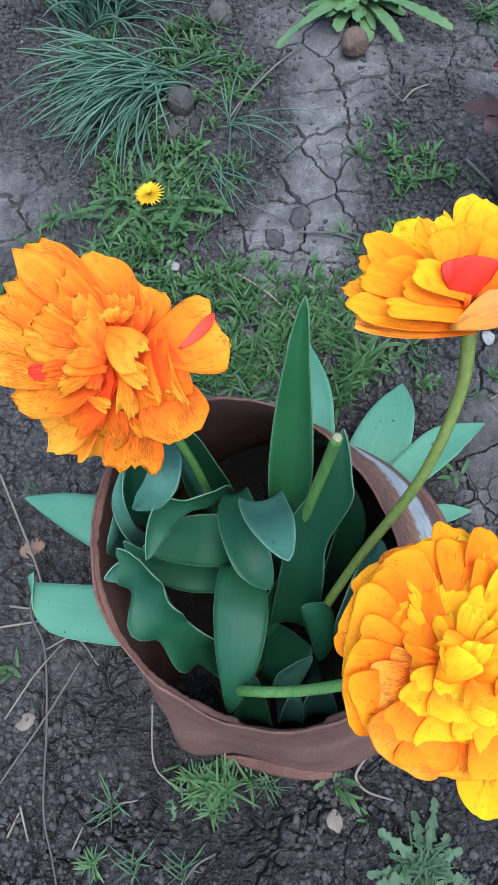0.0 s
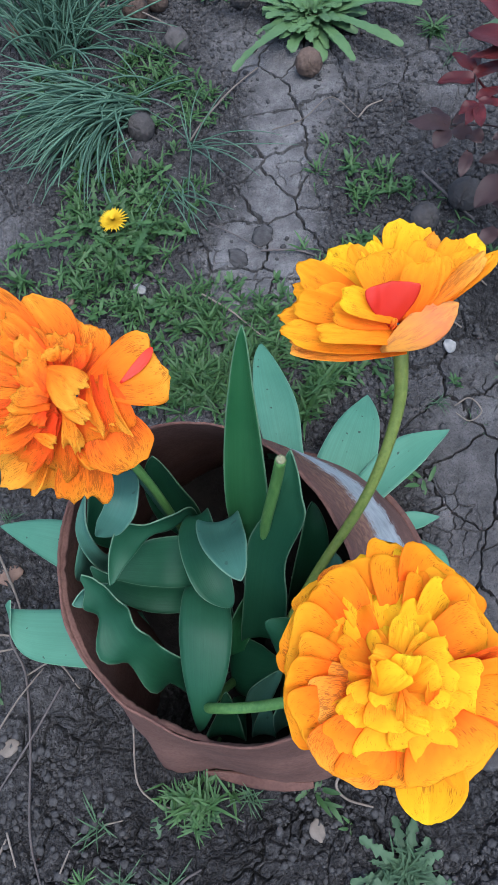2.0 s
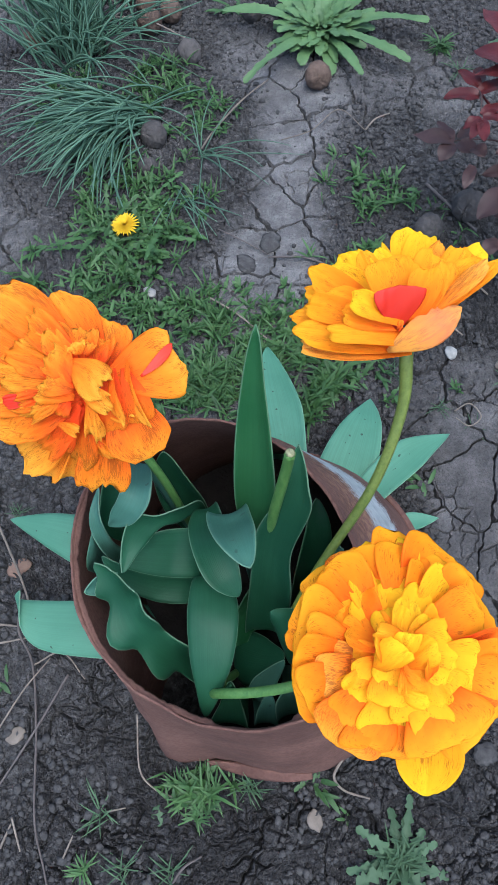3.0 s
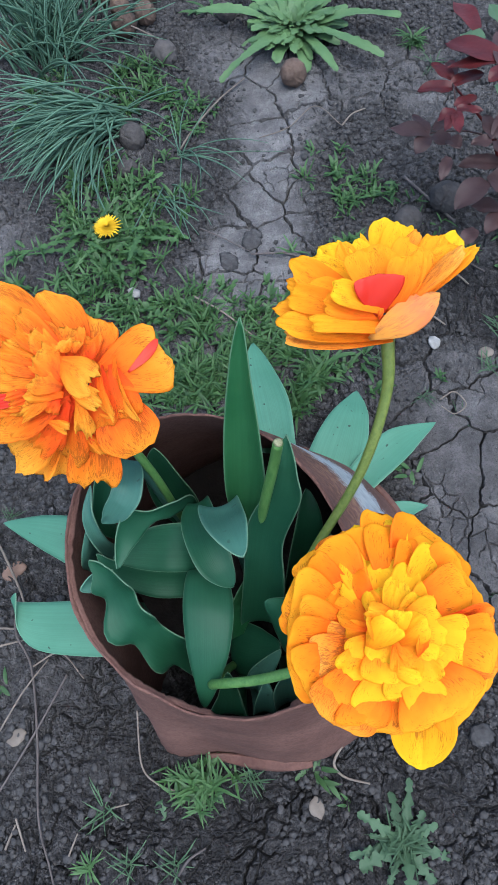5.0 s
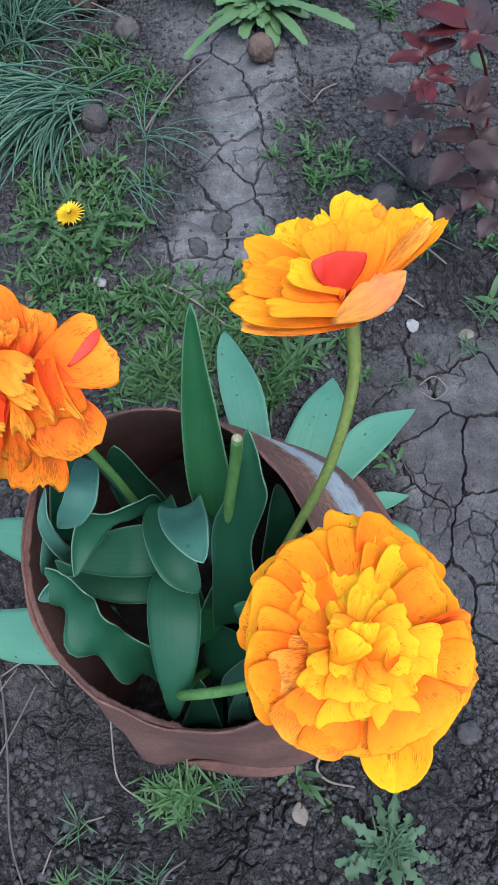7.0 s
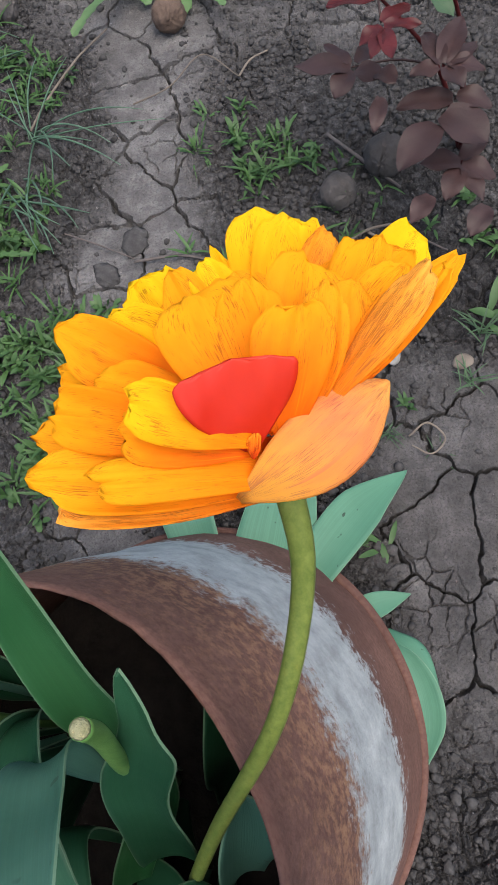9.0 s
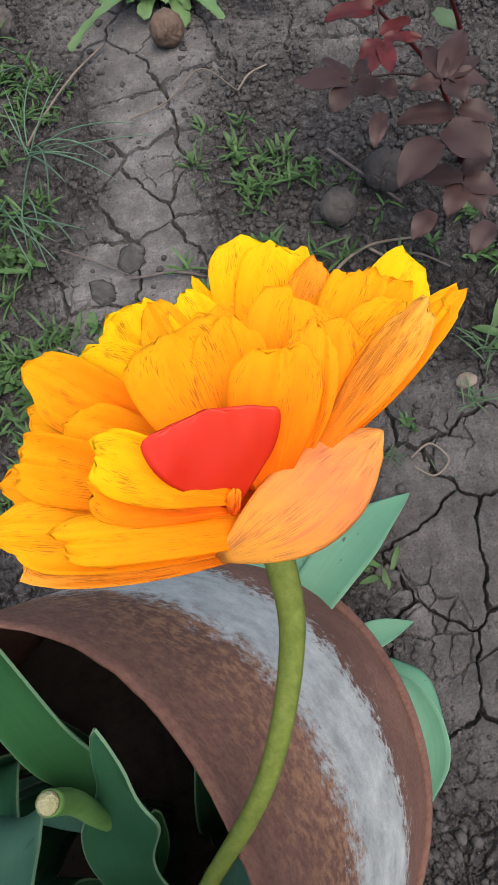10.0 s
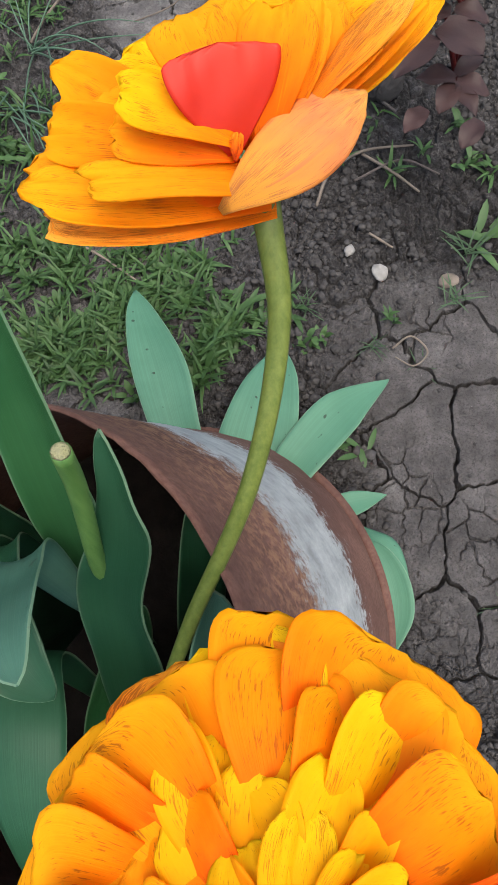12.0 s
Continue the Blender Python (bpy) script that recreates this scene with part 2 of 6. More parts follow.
# bucket soil, near black: the shade inside the bucket is put into its colour
SHADED_SOIL = plain_material("shaded_bucket_soil", (0.008, 0.0066, 0.006), (0.026, 0.021, 0.018), 90.0, 0.95, 1.0)
STONE = plain_material("white_stone", (0.20, 0.19, 0.18), (0.34, 0.33, 0.31), 120.0, 0.7, 0.6)
DEAD = plain_material("dead_leaf", (0.14, 0.085, 0.06), (0.26, 0.17, 0.13), 60.0, 0.8, 0.6)


# ---- building helpers ----
def smooth_mesh(name, verts, faces, uvs=None, flat=False):
    me = bpy.data.meshes.new(name)
    me.from_pydata([tuple(v) for v in verts], [], faces)
    if not flat:
        me.polygons.foreach_set("use_smooth", np.ones(len(faces), bool))
    if uvs is not None:
        layer = me.uv_layers.new(name="UVMap")
        idx = np.empty(len(me.loops), np.int32)
        me.loops.foreach_get("vertex_index", idx)
        layer.data.foreach_set("uv", np.asarray(uvs, np.float32)[idx].ravel())
    me.update()
    return me


def root(name, at, label, category, group="", kind=""):
    """The empty at a thing's base."""
    ob = new(name)
    ob.location, ob.empty_display_size = at, 0.01
    return tagged(ob, label, category, group, kind)


def part(name, me, material, parent=None, label=""):
    """Links a mesh, given in world places, as one part under its thing."""
    ob = new(name, me)
    if material:
        me.materials.append(material)
    if parent:
        off = parent.matrix_basis.translation if not parent.parent else parent.parent.matrix_basis.translation
        me.transform(Matrix.Translation(-Vector(off)))
        ob.parent = parent
    return tagged(ob, label) if label else ob


def thing(name, me, material, label, category, group="", kind="", at=None):
    """A thing of one mesh, its origin at its base."""
    ob = new(name, me)
    me.materials.append(material)
    if at is not None:
        me.transform(Matrix.Translation(-Vector(at)))
        ob.location = at
    return tagged(ob, label, category, group, kind)


def curve_points(ctrl, n):
    """A smooth line of n rows through control rows of any width."""
    c = np.array(ctrl, float)
    c = np.vstack([2 * c[0] - c[1], c, 2 * c[-1] - c[-2]])
    out = []
    for t in np.linspace(0, len(ctrl) - 1, n):
        i = min(int(t), len(ctrl) - 2)
        f = t - i
        a, b, d, e = c[i:i + 4]
        out.append(0.5 * (2 * b + (d - a) * f + (2 * a - 5 * b + 4 * d - e) * f * f + (3 * b - a - 3 * d + e) * f ** 3))
    return np.array(out)


def tube_data(ctrl, radii, n=20, sides=8, cap=True):
    """Verts and faces of a tube along control points, with radii given along it."""
    pts = curve_points(ctrl, n)
    rad = [float(r) for r in np.interp(np.linspace(0, 1, n), np.linspace(0, 1, len(radii)), radii)]
    verts, faces = [], []
    up = Vector((0.31, 0.17, 0.93))
    for i, p in enumerate(pts):
        d = Vector(pts[min(i + 1, n - 1)] - pts[max(i - 1, 0)]).normalized()
        x = d.cross(up)
        x = x.normalized() if x.length > 1e-4 else Vector((1, 0, 0))
        up = x.cross(d)
        for k in range(sides):
            a = 2 * math.pi * k / sides
            verts.append(Vector(p) + rad[i] * (math.cos(a) * x + math.sin(a) * up))
    for i in range(n - 1):
        for k in range(sides):
            k2 = (k + 1) % sides
            faces.append((i * sides + k, i * sides + k2, (i + 1) * sides + k2, (i + 1) * sides + k))
    if cap:
        faces += [tuple(range(sides))[::-1], tuple((n - 1) * sides + k for k in range(sides))]
    return verts, faces


def tube(name, ctrl, radii, n=20, sides=8):
    return smooth_mesh(name, *tube_data(ctrl, radii, n, sides))


def sheet(name, grid, thickness, material_uv=True):
    """A closed thin sheet over a grid of points (rows along, columns across)."""
    g = np.asarray(grid, float)
    nv, nu = g.shape[:2]
    du = np.gradient(g, axis=1)
    dv = np.gradient(g, axis=0)
    nrm = np.cross(du, dv)
    nrm /= np.linalg.norm(nrm, axis=2, keepdims=True) + 1e-12
    top, bot = g + nrm * thickness / 2, g - nrm * thickness / 2
    verts = np.concatenate([top.reshape(-1, 3), bot.reshape(-1, 3)])
    uu, vv = np.meshgrid(np.linspace(0, 1, nu), np.linspace(0, 1, nv))
    uv = np.stack([uu, vv], 2).reshape(-1, 2)
    off, faces = nv * nu, []
    for i in range(nv - 1):
        for j in range(nu - 1):
            a, b, c, d = i * nu + j, i * nu + j + 1, (i + 1) * nu + j + 1, (i + 1) * nu + j
            faces += [(a, b, c, d), (off + d, off + c, off + b, off + a)]
    ring = [j for j in range(nu)] + [i * nu + nu - 1 for i in range(1, nv)] + [(nv - 1) * nu + j for j in range(nu - 2, -1, -1)] + [i * nu for i in range(nv - 2, 0, -1)]
    for a, b in zip(ring, ring[1:] + ring[:1]):
        faces.append((b, a, off + a, off + b))
    me = smooth_mesh(name, verts, faces, np.concatenate([uv, uv]))
    soft = np.ones(len(faces), bool)
    soft[-len(ring):] = False
    me.polygons.foreach_set("use_smooth", soft)
    me.update()
    return me


def leaf_mesh(name, stations, channel=0.25, wave=0.0, waves=3.0, phase=0.0, tip=1.6, thickness=0.0009, nv=44, nu=11, side=1.0, frill=0.0, sharp=0.62):
    """A tulip leaf. Stations from base to tip: x, y, z of the middle, half width, and the azimuth and rise, in degrees, of the way across.
    channel: how deep the blade is folded; wave: ripple of the edges."""
    rows = []
    for x, y, z, w, az, el in stations:
        a, e = radians(az), radians(el)
        rows.append((x, y, z, w, math.cos(a) * math.cos(e), math.sin(a) * math.cos(e), math.sin(e)))
    rows[-1] = (*rows[-1][:4], *rows[-2][4:])
    c = curve_points(rows, nv)
    g = np.zeros((nv, nu, 3))
    for i in range(nv):
        mid, w, q = c[i, :3], max(c[i, 3], 0.0002), i / (nv - 1) * (len(rows) - 1) - (len(rows) - 2)
        if q > 0:
            w = max(rows[-2][3] * (1 - q) ** sharp, 0.0002)
        ac = c[i, 4:7] / (np.linalg.norm(c[i, 4:7]) + 1e-9)
        d = c[min(i + 1, nv - 1), :3] - c[max(i - 1, 0), :3]
        d /= np.linalg.norm(d) + 1e-9
        nm = np.cross(ac, d)
        nm /= np.linalg.norm(nm) + 1e-9
        v = i / (nv - 1)
        for j in range(nu):
            u = 2 * j / (nu - 1) - 1
            rip = wave * abs(u) ** 1.6 * math.sin(waves * 2 * math.pi * v + phase + (1.9 if u > 0 else 0)) * math.sin(math.pi * min(1, v * 1.1)) ** 0.5
            g[i, j] = mid + ac * u * w * (1 + frill * math.sin(waves * 2 * math.pi * v + phase + (2.2 if u > 0 else 0))) + nm * (side * channel * w * (u * u - 0.35) + rip)
    return sheet(name, g, thickness)


def petal(parent, frame_m, base, tip, half, material, bow=0.0, turn=0.0, cup=0.12, blunt=0.2, pointed=0.0, ruffle=0.9, notch=0.03, fold=0.0, neck=0.22, streaky=False, label="", nv=19, nu=21):
    """A petal from base to tip, both in millimetres in the frame of its bloom, half as wide as half. It faces along the frame's z as far as its own line lets it,
    turned by turn degrees about that line; bow: by how much its middle stands out; cup: how far its edges rise; fold: a crease along the middle."""
    rng = PETALS
    b, t = Vector(base), Vector(tip)
    along = (t - b).normalized()
    face = (Vector((0, 0, 1)) - along.z * along).normalized()
    face = Matrix.Rotation(radians(turn + rng.uniform(-5, 5)), 3, along) @ face
    side = face.cross(along)
    length, ph = (t - b).length, [rng.uniform(0, 6.28) for _ in range(9)]
    sway = rng.uniform(-0.05, 0.05) * length
    wide = 0.66 - 0.22 * pointed + 0.24 * blunt
    g = np.zeros((nv, nu, 3))
    for i in range(nv):
        v = 1 - (1 - i / (nv - 1)) ** 1.6
        if v < wide:
            body = neck + (1 - neck) * math.sin(math.pi / 2 * v / wide) ** 1.15
        else:
            body = max(1 - ((v - wide) / (1 - wide)) ** (2.3 - 0.9 * pointed), 0.0) ** (0.5 + 0.35 * pointed - 0.2 * blunt)
        w = half * max(body, 0.012)
        mid = b + (t - b) * v + face * bow * 4 * v * (1 - v) + side * sway * math.sin(math.pi * v)
        for j in range(nu):
            u = 2 * j / (nu - 1) - 1
            q = u * body
            reach = length * v ** 3 * notch * (math.sin(2.6 * q + ph[0]) + 0.6 * math.sin(6.3 * q + ph[1]) + 0.45 * math.sin(12 * q + ph[6]) + 0.4 * math.sin(25 * q + ph[7]) - 0.8)
            lift = half * cup * (q * q - 0.3) + fold * half * (abs(q) ** 0.8 - 0.5)
            lift += ruffle * v * v * (0.55 * math.sin(3.4 * q + ph[2]) + 0.55 * math.sin(7.5 * q + ph[3]) * abs(q) + 0.22 * math.sin(17 * q + ph[8]))
            lift += ruffle * (0.16 * math.sin(13 * q + ph[7]) * min(1.0, 2 * v) + 0.4 * math.sin(5 * v + ph[4]) * q + 0.2 * math.sin(9 * v + 5 * q + ph[5]))
            g[i, j] = mid + along * reach + side * u * w + face * lift
    m = np.array(frame_m)
    g = g * 0.001 @ m[:3, :3].T + m[:3, 3]
    return part("petal", sheet("petal", g, 0.0003), STREAKED if streaky else material, parent, label)


PETALS = random.Random(88)


def axis_frame(origin, axis, right):
    z = Vector(axis).normalized()
    x = (Vector(right) - Vector(right).dot(z) * z).normalized()
    y = z.cross(x)
    m = Matrix((x, y, z)).transposed().to_4x4()
    m.translation = origin
    return m


def joined(name, pieces, flat=False):
    """One mesh from many lists of verts and faces."""
    verts, faces = [], []
    for v, f in pieces:
        o = len(verts)
        verts += v
        faces += [tuple(i + o for i in q) for q in f]
    return smooth_mesh(name, verts, faces, flat=flat)


def blade_data(base, direction, length, width, rise, bend, rng, steps=6, fold=0.25, lobes=0, lobe_depth=0.0, thick=0.0003, tip=0.9, across=3, saw=False, ripple=0.0):
    """A small leaf or blade of grass: grows from base along a compass direction, rising by rise degrees and bending over. Two skins, close together."""
    p, d = Vector(base), radians(direction)
    side = Vector((-math.sin(d), math.cos(d), 0))
    top, under, faces = [], [], []
    ph = rng.uniform(0, 6)
    for i in range(steps + 1):
        v = i / steps
        a = radians(rise - bend * v)
        go = Vector((math.cos(d) * math.cos(a), math.sin(d) * math.cos(a), math.sin(a)))
        nm = go.cross(side)
        w = width * (0.28 * (1 - v * v) + 0.72 * math.sin(math.pi * min(1.0, v * tip + 0.06)) ** 0.9) * (1.0 if v < 0.999 else 0.08)
        for j in range(across):
            u = 2 * j / (across - 1) - 1
            wu = w
            if lobes and v < 0.9:
                q = (lobes * v + (0.15 if u > 0 else 0)) % 1
                wu *= 1 - lobe_depth * (q if saw else 0.5 + 0.5 * math.cos(2 * math.pi * q))
            if lobes:
                wu *= 1 + rng.uniform(-0.14, 0.14)
            pt = p + side * u * wu + nm * (fold * wu * abs(u) + ripple * u * u * math.sin(9 * v + ph + u))
            top.append(pt)
            under.append(pt - nm * thick)
        p = p + go * (length / steps)
    o = len(top)
    for i in range(steps):
        for j in range(across - 1):
            q = (i * across + j, i * across + j + 1, (i + 1) * across + j + 1, (i + 1) * across + j)
            faces += [q[::-1], tuple(o + k for k in q)]
    return top + under, faces


# ---- ground ----
def hash2(ix, iy, k):
    h = np.sin(ix * 127.1 + iy * 311.7 + k * 74.7) * 43758.5453
    return h - np.floor(h)


def value_noise(x, y, k=0):
    ix, iy = np.floor(x), np.floor(y)
    fx, fy = x - ix, y - iy
    fx, fy = fx * fx * (3 - 2 * fx), fy * fy * (3 - 2 * fy)
    a, b, c, d = hash2(ix, iy, k), hash2(ix + 1, iy, k), hash2(ix, iy + 1, k), hash2(ix + 1, iy + 1, k)
    return (a * (1 - fx) + b * fx) * (1 - fy) + (c * (1 - fx) + d * fx) * fy


def cells(x, y, k=0):
    """Nearest and second nearest distances of a jittered grid of points, the nearest one's own random number, and a tilt of its own."""
    ix, iy = np.floor(x), np.floor(y)
    f1, f2, own, lean = np.full_like(x, 9.0), np.full_like(x, 9.0), np.zeros_like(x), np.zeros_like(x)
    for dx in (-1, 0, 1):
        for dy in (-1, 0, 1):
            cx, cy = ix + dx, iy + dy
            ox, oy = x - (cx + 0.1 + 0.8 * hash2(cx, cy, k)), y - (cy + 0.1 + 0.8 * hash2(cx, cy, k + 1))
            d = np.hypot(ox, oy)
            near = d < f1
            f2 = np.where(near, f1, np.minimum(f2, d))
            own = np.where(near, hash2(cx, cy, k + 2), own)
            lean = np.where(near, ox * (hash2(cx, cy, k + 3) - 0.5) + oy * (hash2(cx, cy, k + 4) - 0.5), lean)
            f1 = np.where(near, d, f1)
    return f1, f2, own, lean


def crust_mask(x, y):
    """1 where the soil is a hard, cracked crust, 0 where it is loose crumbs."""
    m = 0.25 + 0.9 * (value_noise(x * 6 + 3, y * 6, 5) - 0.5)
    for cx, cy, sx, sy, a in ((0.27, 0.30, 0.10, 0.16, 0.9), (0.09, 0.70, 0.06, 0.17, 0.8), (0.10, 0.93, 0.10, 0.06, 0.5), (0.03, 0.61, 0.06, 0.07, 0.7), (-0.16, 0.50, 0.06, 0.05, 0.5), (-0.10, 0.07, 0.05, 0.05, 0.5),
                              (0.25, 0.72, 0.07, 0.10, -0.8), (-0.12, -0.02, 0.14, 0.08, -0.7), (0.2, 0.0, 0.1, 0.06, -0.4), (-0.05, 1.0, 0.1, 0.1, -0.6), (0.32, 0.53, 0.06, 0.05, -0.5)):
        m = m + a * np.exp(-((x - cx) / sx) ** 2 - ((y - cy) / sy) ** 2)
    return np.clip((m - 0.25) * 2.2, 0, 1)


def ground_height(x, y):
    near = np.clip((1.06 - np.hypot(x - 0.08, y - 0.53)) / 0.25, 0, 1)
    wx, wy = x + 0.009 * (value_noise(x * 60, y * 60, 1) - 0.5), y + 0.009 * (value_noise(x * 60, y * 60, 2) - 0.5)
    wx, wy = wx + 0.0038 * (value_noise(x * 210, y * 210, 16) - 0.5), wy + 0.0038 * (value_noise(x * 210, y * 210, 17) - 0.5)
    wx, wy = wx + 0.022 * (value_noise(x * 14, y * 14, 3) - 0.5), wy + 0.022 * (value_noise(x * 14, y * 14, 4) - 0.5)
    crust = crust_mask(x, y)
    h = 0.008 * (value_noise(x * 9, y * 9, 7) - 0.5) + 0.004 * (value_noise(x * 28, y * 28, 8) - 0.5)
    # plates with open cracks, and finer cracks across them
    f1, f2, own, lean = cells(wx / 0.064, wy / 0.064, 11)
    gap = np.clip((f2 - f1) * 0.064 / (0.0012 + 0.0026 * value_noise(x * 9, y * 9, 9)), 0, 1)
    h = h + (0.3 + 0.7 * crust) * (-0.013 * (1 - gap) ** 0.6 + 0.0015 * (own - 0.5))
    g1, g2, own2, lean2 = cells(wx / 0.021, wy / 0.021, 31)
    h = h - 0.0035 * crust * np.clip(1 - (g2 - g1) * 0.021 / 0.0014, 0, 1) ** 0.6 * np.clip((value_noise(x * 18, y * 18, 12) - 0.60) * 8, 0, 1)
    # angular crumbling clods of several sizes with narrow gaps between them
    loose = 1 - 0.92 * crust
    deep = 1 + 0.9 * np.clip((0.34 - y) / 0.3, 0, 1)
    for cell, amp, depth, width, k in ((0.036, 0.0022, 0.0046, 0.0028, 51), (0.0150, 0.0018, 0.0030, 0.0024, 71), (0.0075, 0.0014, 0.0017, 0.0020, 91), (0.0042, 0.0010, 0.0011, 0.0016, 131)):
        bend = min(1.4, cell / 0.011)
        d1, d2, o, tilt = cells((x + bend * (wx - x)) / cell, (y + bend * (wy - y)) / cell, k)
        here = loose if cell > 0.01 else 0.10 + 0.90 * loose
        cut = np.clip(1 - (d2 - d1) * cell / width, 0, 1) ** 0.85 * np.clip(value_noise(x * 23, y * 23, k + 5) * 3.2 - 1.35, 0, 1)
        h = h + here * (amp * (o - 0.5) + 0.12 * amp * (1 - (d1 / 0.7) ** 2) + 1.8 * amp * tilt - deep * depth * cut)
    h = h + 0.0010 * (value_noise(x * 150, y * 150, 13) - 0.5) + 0.0008 * (0.4 + 0.6 * loose) * (value_noise(x * 330, y * 330, 14) - 0.5)
    # grit
    h = h + (0.0002 + 0.00045 * loose) * (hash2(np.round(x * 1400), np.round(y * 1400), 15) - 0.5)
    return h * near, crust * near


def at_ground(x, y):
    return float(ground_height(np.array([x]), np.array([y]))[0][0])


def set_values(me, name, values):
    at = me.attributes.new(name, "FLOAT", "POINT")
    at.data.foreach_set("value", np.array(values, np.float32))


def build_ground():
    def lines(a, b, step, far):
        inner = np.arange(a, b, step)
        out = np.cumsum(np.geomspace(step * 2, far / 3, 22))
        return np.concatenate([a - out[::-1], inner, inner[-1] + out])
    # a net of rows that widen with the distance
    u, ys = lines(-0.5, 0.5, 0.00122, 80.0), lines(-0.11, 1.17, 0.00105, 60.0)
    ys = np.where((ys > -0.11) & (ys < 1.17), -0.11 + 1.28 * (0.78 * (ys + 0.11) / 1.28 + 0.22 * ((ys + 0.11) / 1.28) ** 2), ys)
    reach = np.clip((ys + 0.11) / 1.28, 0, 1)
    x = (0.035 + 0.055 * reach)[:, None] + u[None] * (0.56 + 0.34 * reach)[:, None]
    y = np.repeat(ys[:, None], len(u), 1)
    xs = u
    z, crust = ground_height(x, y)
    nx, ny = len(xs), len(ys)
    me = bpy.data.meshes.new("ground")
    me.vertices.add(nx * ny)
    me.vertices.foreach_set("co", np.stack([x, y, z], -1).astype(np.float32).ravel())
    i, j = np.meshgrid(np.arange(nx - 1), np.arange(ny - 1))
    a = (j * nx + i).ravel()
    quads = np.stack([a, a + 1, a + nx + 1, a + nx], 1).astype(np.int32)
    me.loops.add(quads.size)
    me.loops.foreach_set("vertex_index", quads.ravel())
    me.polygons.add(len(quads))
    me.polygons.foreach_set("loop_start", np.arange(0, quads.size, 4, dtype=np.int32))
    me.polygons.foreach_set("use_smooth", np.zeros(len(quads), bool))
    at = me.attributes.new("crust", "FLOAT", "POINT")
    at.data.foreach_set("value", crust.astype(np.float32).ravel())
    # three soft-edged ovals of darker soil colour, broken up by noise
    dark_patch = np.zeros_like(x)
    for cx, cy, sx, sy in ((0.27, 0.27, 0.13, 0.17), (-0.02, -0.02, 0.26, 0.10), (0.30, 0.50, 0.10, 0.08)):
        dark_patch = np.maximum(dark_patch, np.clip(1.5 * np.exp(-((x - cx) / sx) ** 2 - ((y - cy) / sy) ** 2) + 0.5 * (value_noise(x * 22, y * 22, 61) - 0.5), 0, 1))
    set_values(me, "dark_patch", dark_patch.ravel())
    me.update(calc_edges=True)
    me.validate()
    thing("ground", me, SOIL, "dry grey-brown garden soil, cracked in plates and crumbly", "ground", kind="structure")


build_ground()


# ---- bucket ----
RIM_C, RIM_N = Vector((-0.0021, 0.1716, 0.2280)), Vector((-0.2681, -0.1777, 1.0)).normalized()
FOOT_C = Vector((0.0440, 0.1960, 0.0040))
RIM_M = axis_frame(RIM_C, RIM_N, (1, 0, 0))
BUCKET_H, R_TOP = 0.25, 0.1037


def bucket_ring(a, f, t=0.0):
    """A point of the wall: angle a, f from 0 at the foot to 1 at the mouth, t inwards. Both ends are knocked out of round."""
    deg = math.degrees(a) % 360
    top = R_TOP + 0.0028 * math.cos(a) + 0.0063 * math.sin(a) - 0.0086 * math.sin(2 * a) - 0.0007 * math.cos(3 * a) - 0.0014 * math.sin(3 * a) - t
    bent = 0.0040 * math.cos(2 * a) - 0.0028 * math.sin(2 * a) + 0.0045 * math.cos(3 * a) - 0.0023 * math.sin(3 * a)
    low = 0.1430 + 0.006 * max(0, math.sin(a - 0.3)) + 0.005 * max(0, -math.sin(a)) - 0.036 * math.exp(-((deg - 198) / 20) ** 2) + 0.036 * math.exp(-((deg - 228) / 15) ** 2) + 0.012 * math.exp(-((deg - 276) / 26) ** 2) - t
    p = RIM_M @ Vector((top * math.cos(a), top * math.sin(a), bent))
    q = FOOT_C + Vector((low * math.cos(a), low * math.sin(a), 0.085 * low * math.cos(a) - 0.010 * max(0, -math.sin(a))))
    return q.lerp(p, f)


def rusty(name, me, parent, up=0.0, label=""):
    """A rusted part; up says where it stands between the foot and the mouth."""
    if "up" not in me.attributes:
        set_values(me, "up", [up] * len(me.vertices))
        set_values(me, "outside", [0.0] * len(me.vertices))
    return part(name, me, RUST, parent, label)


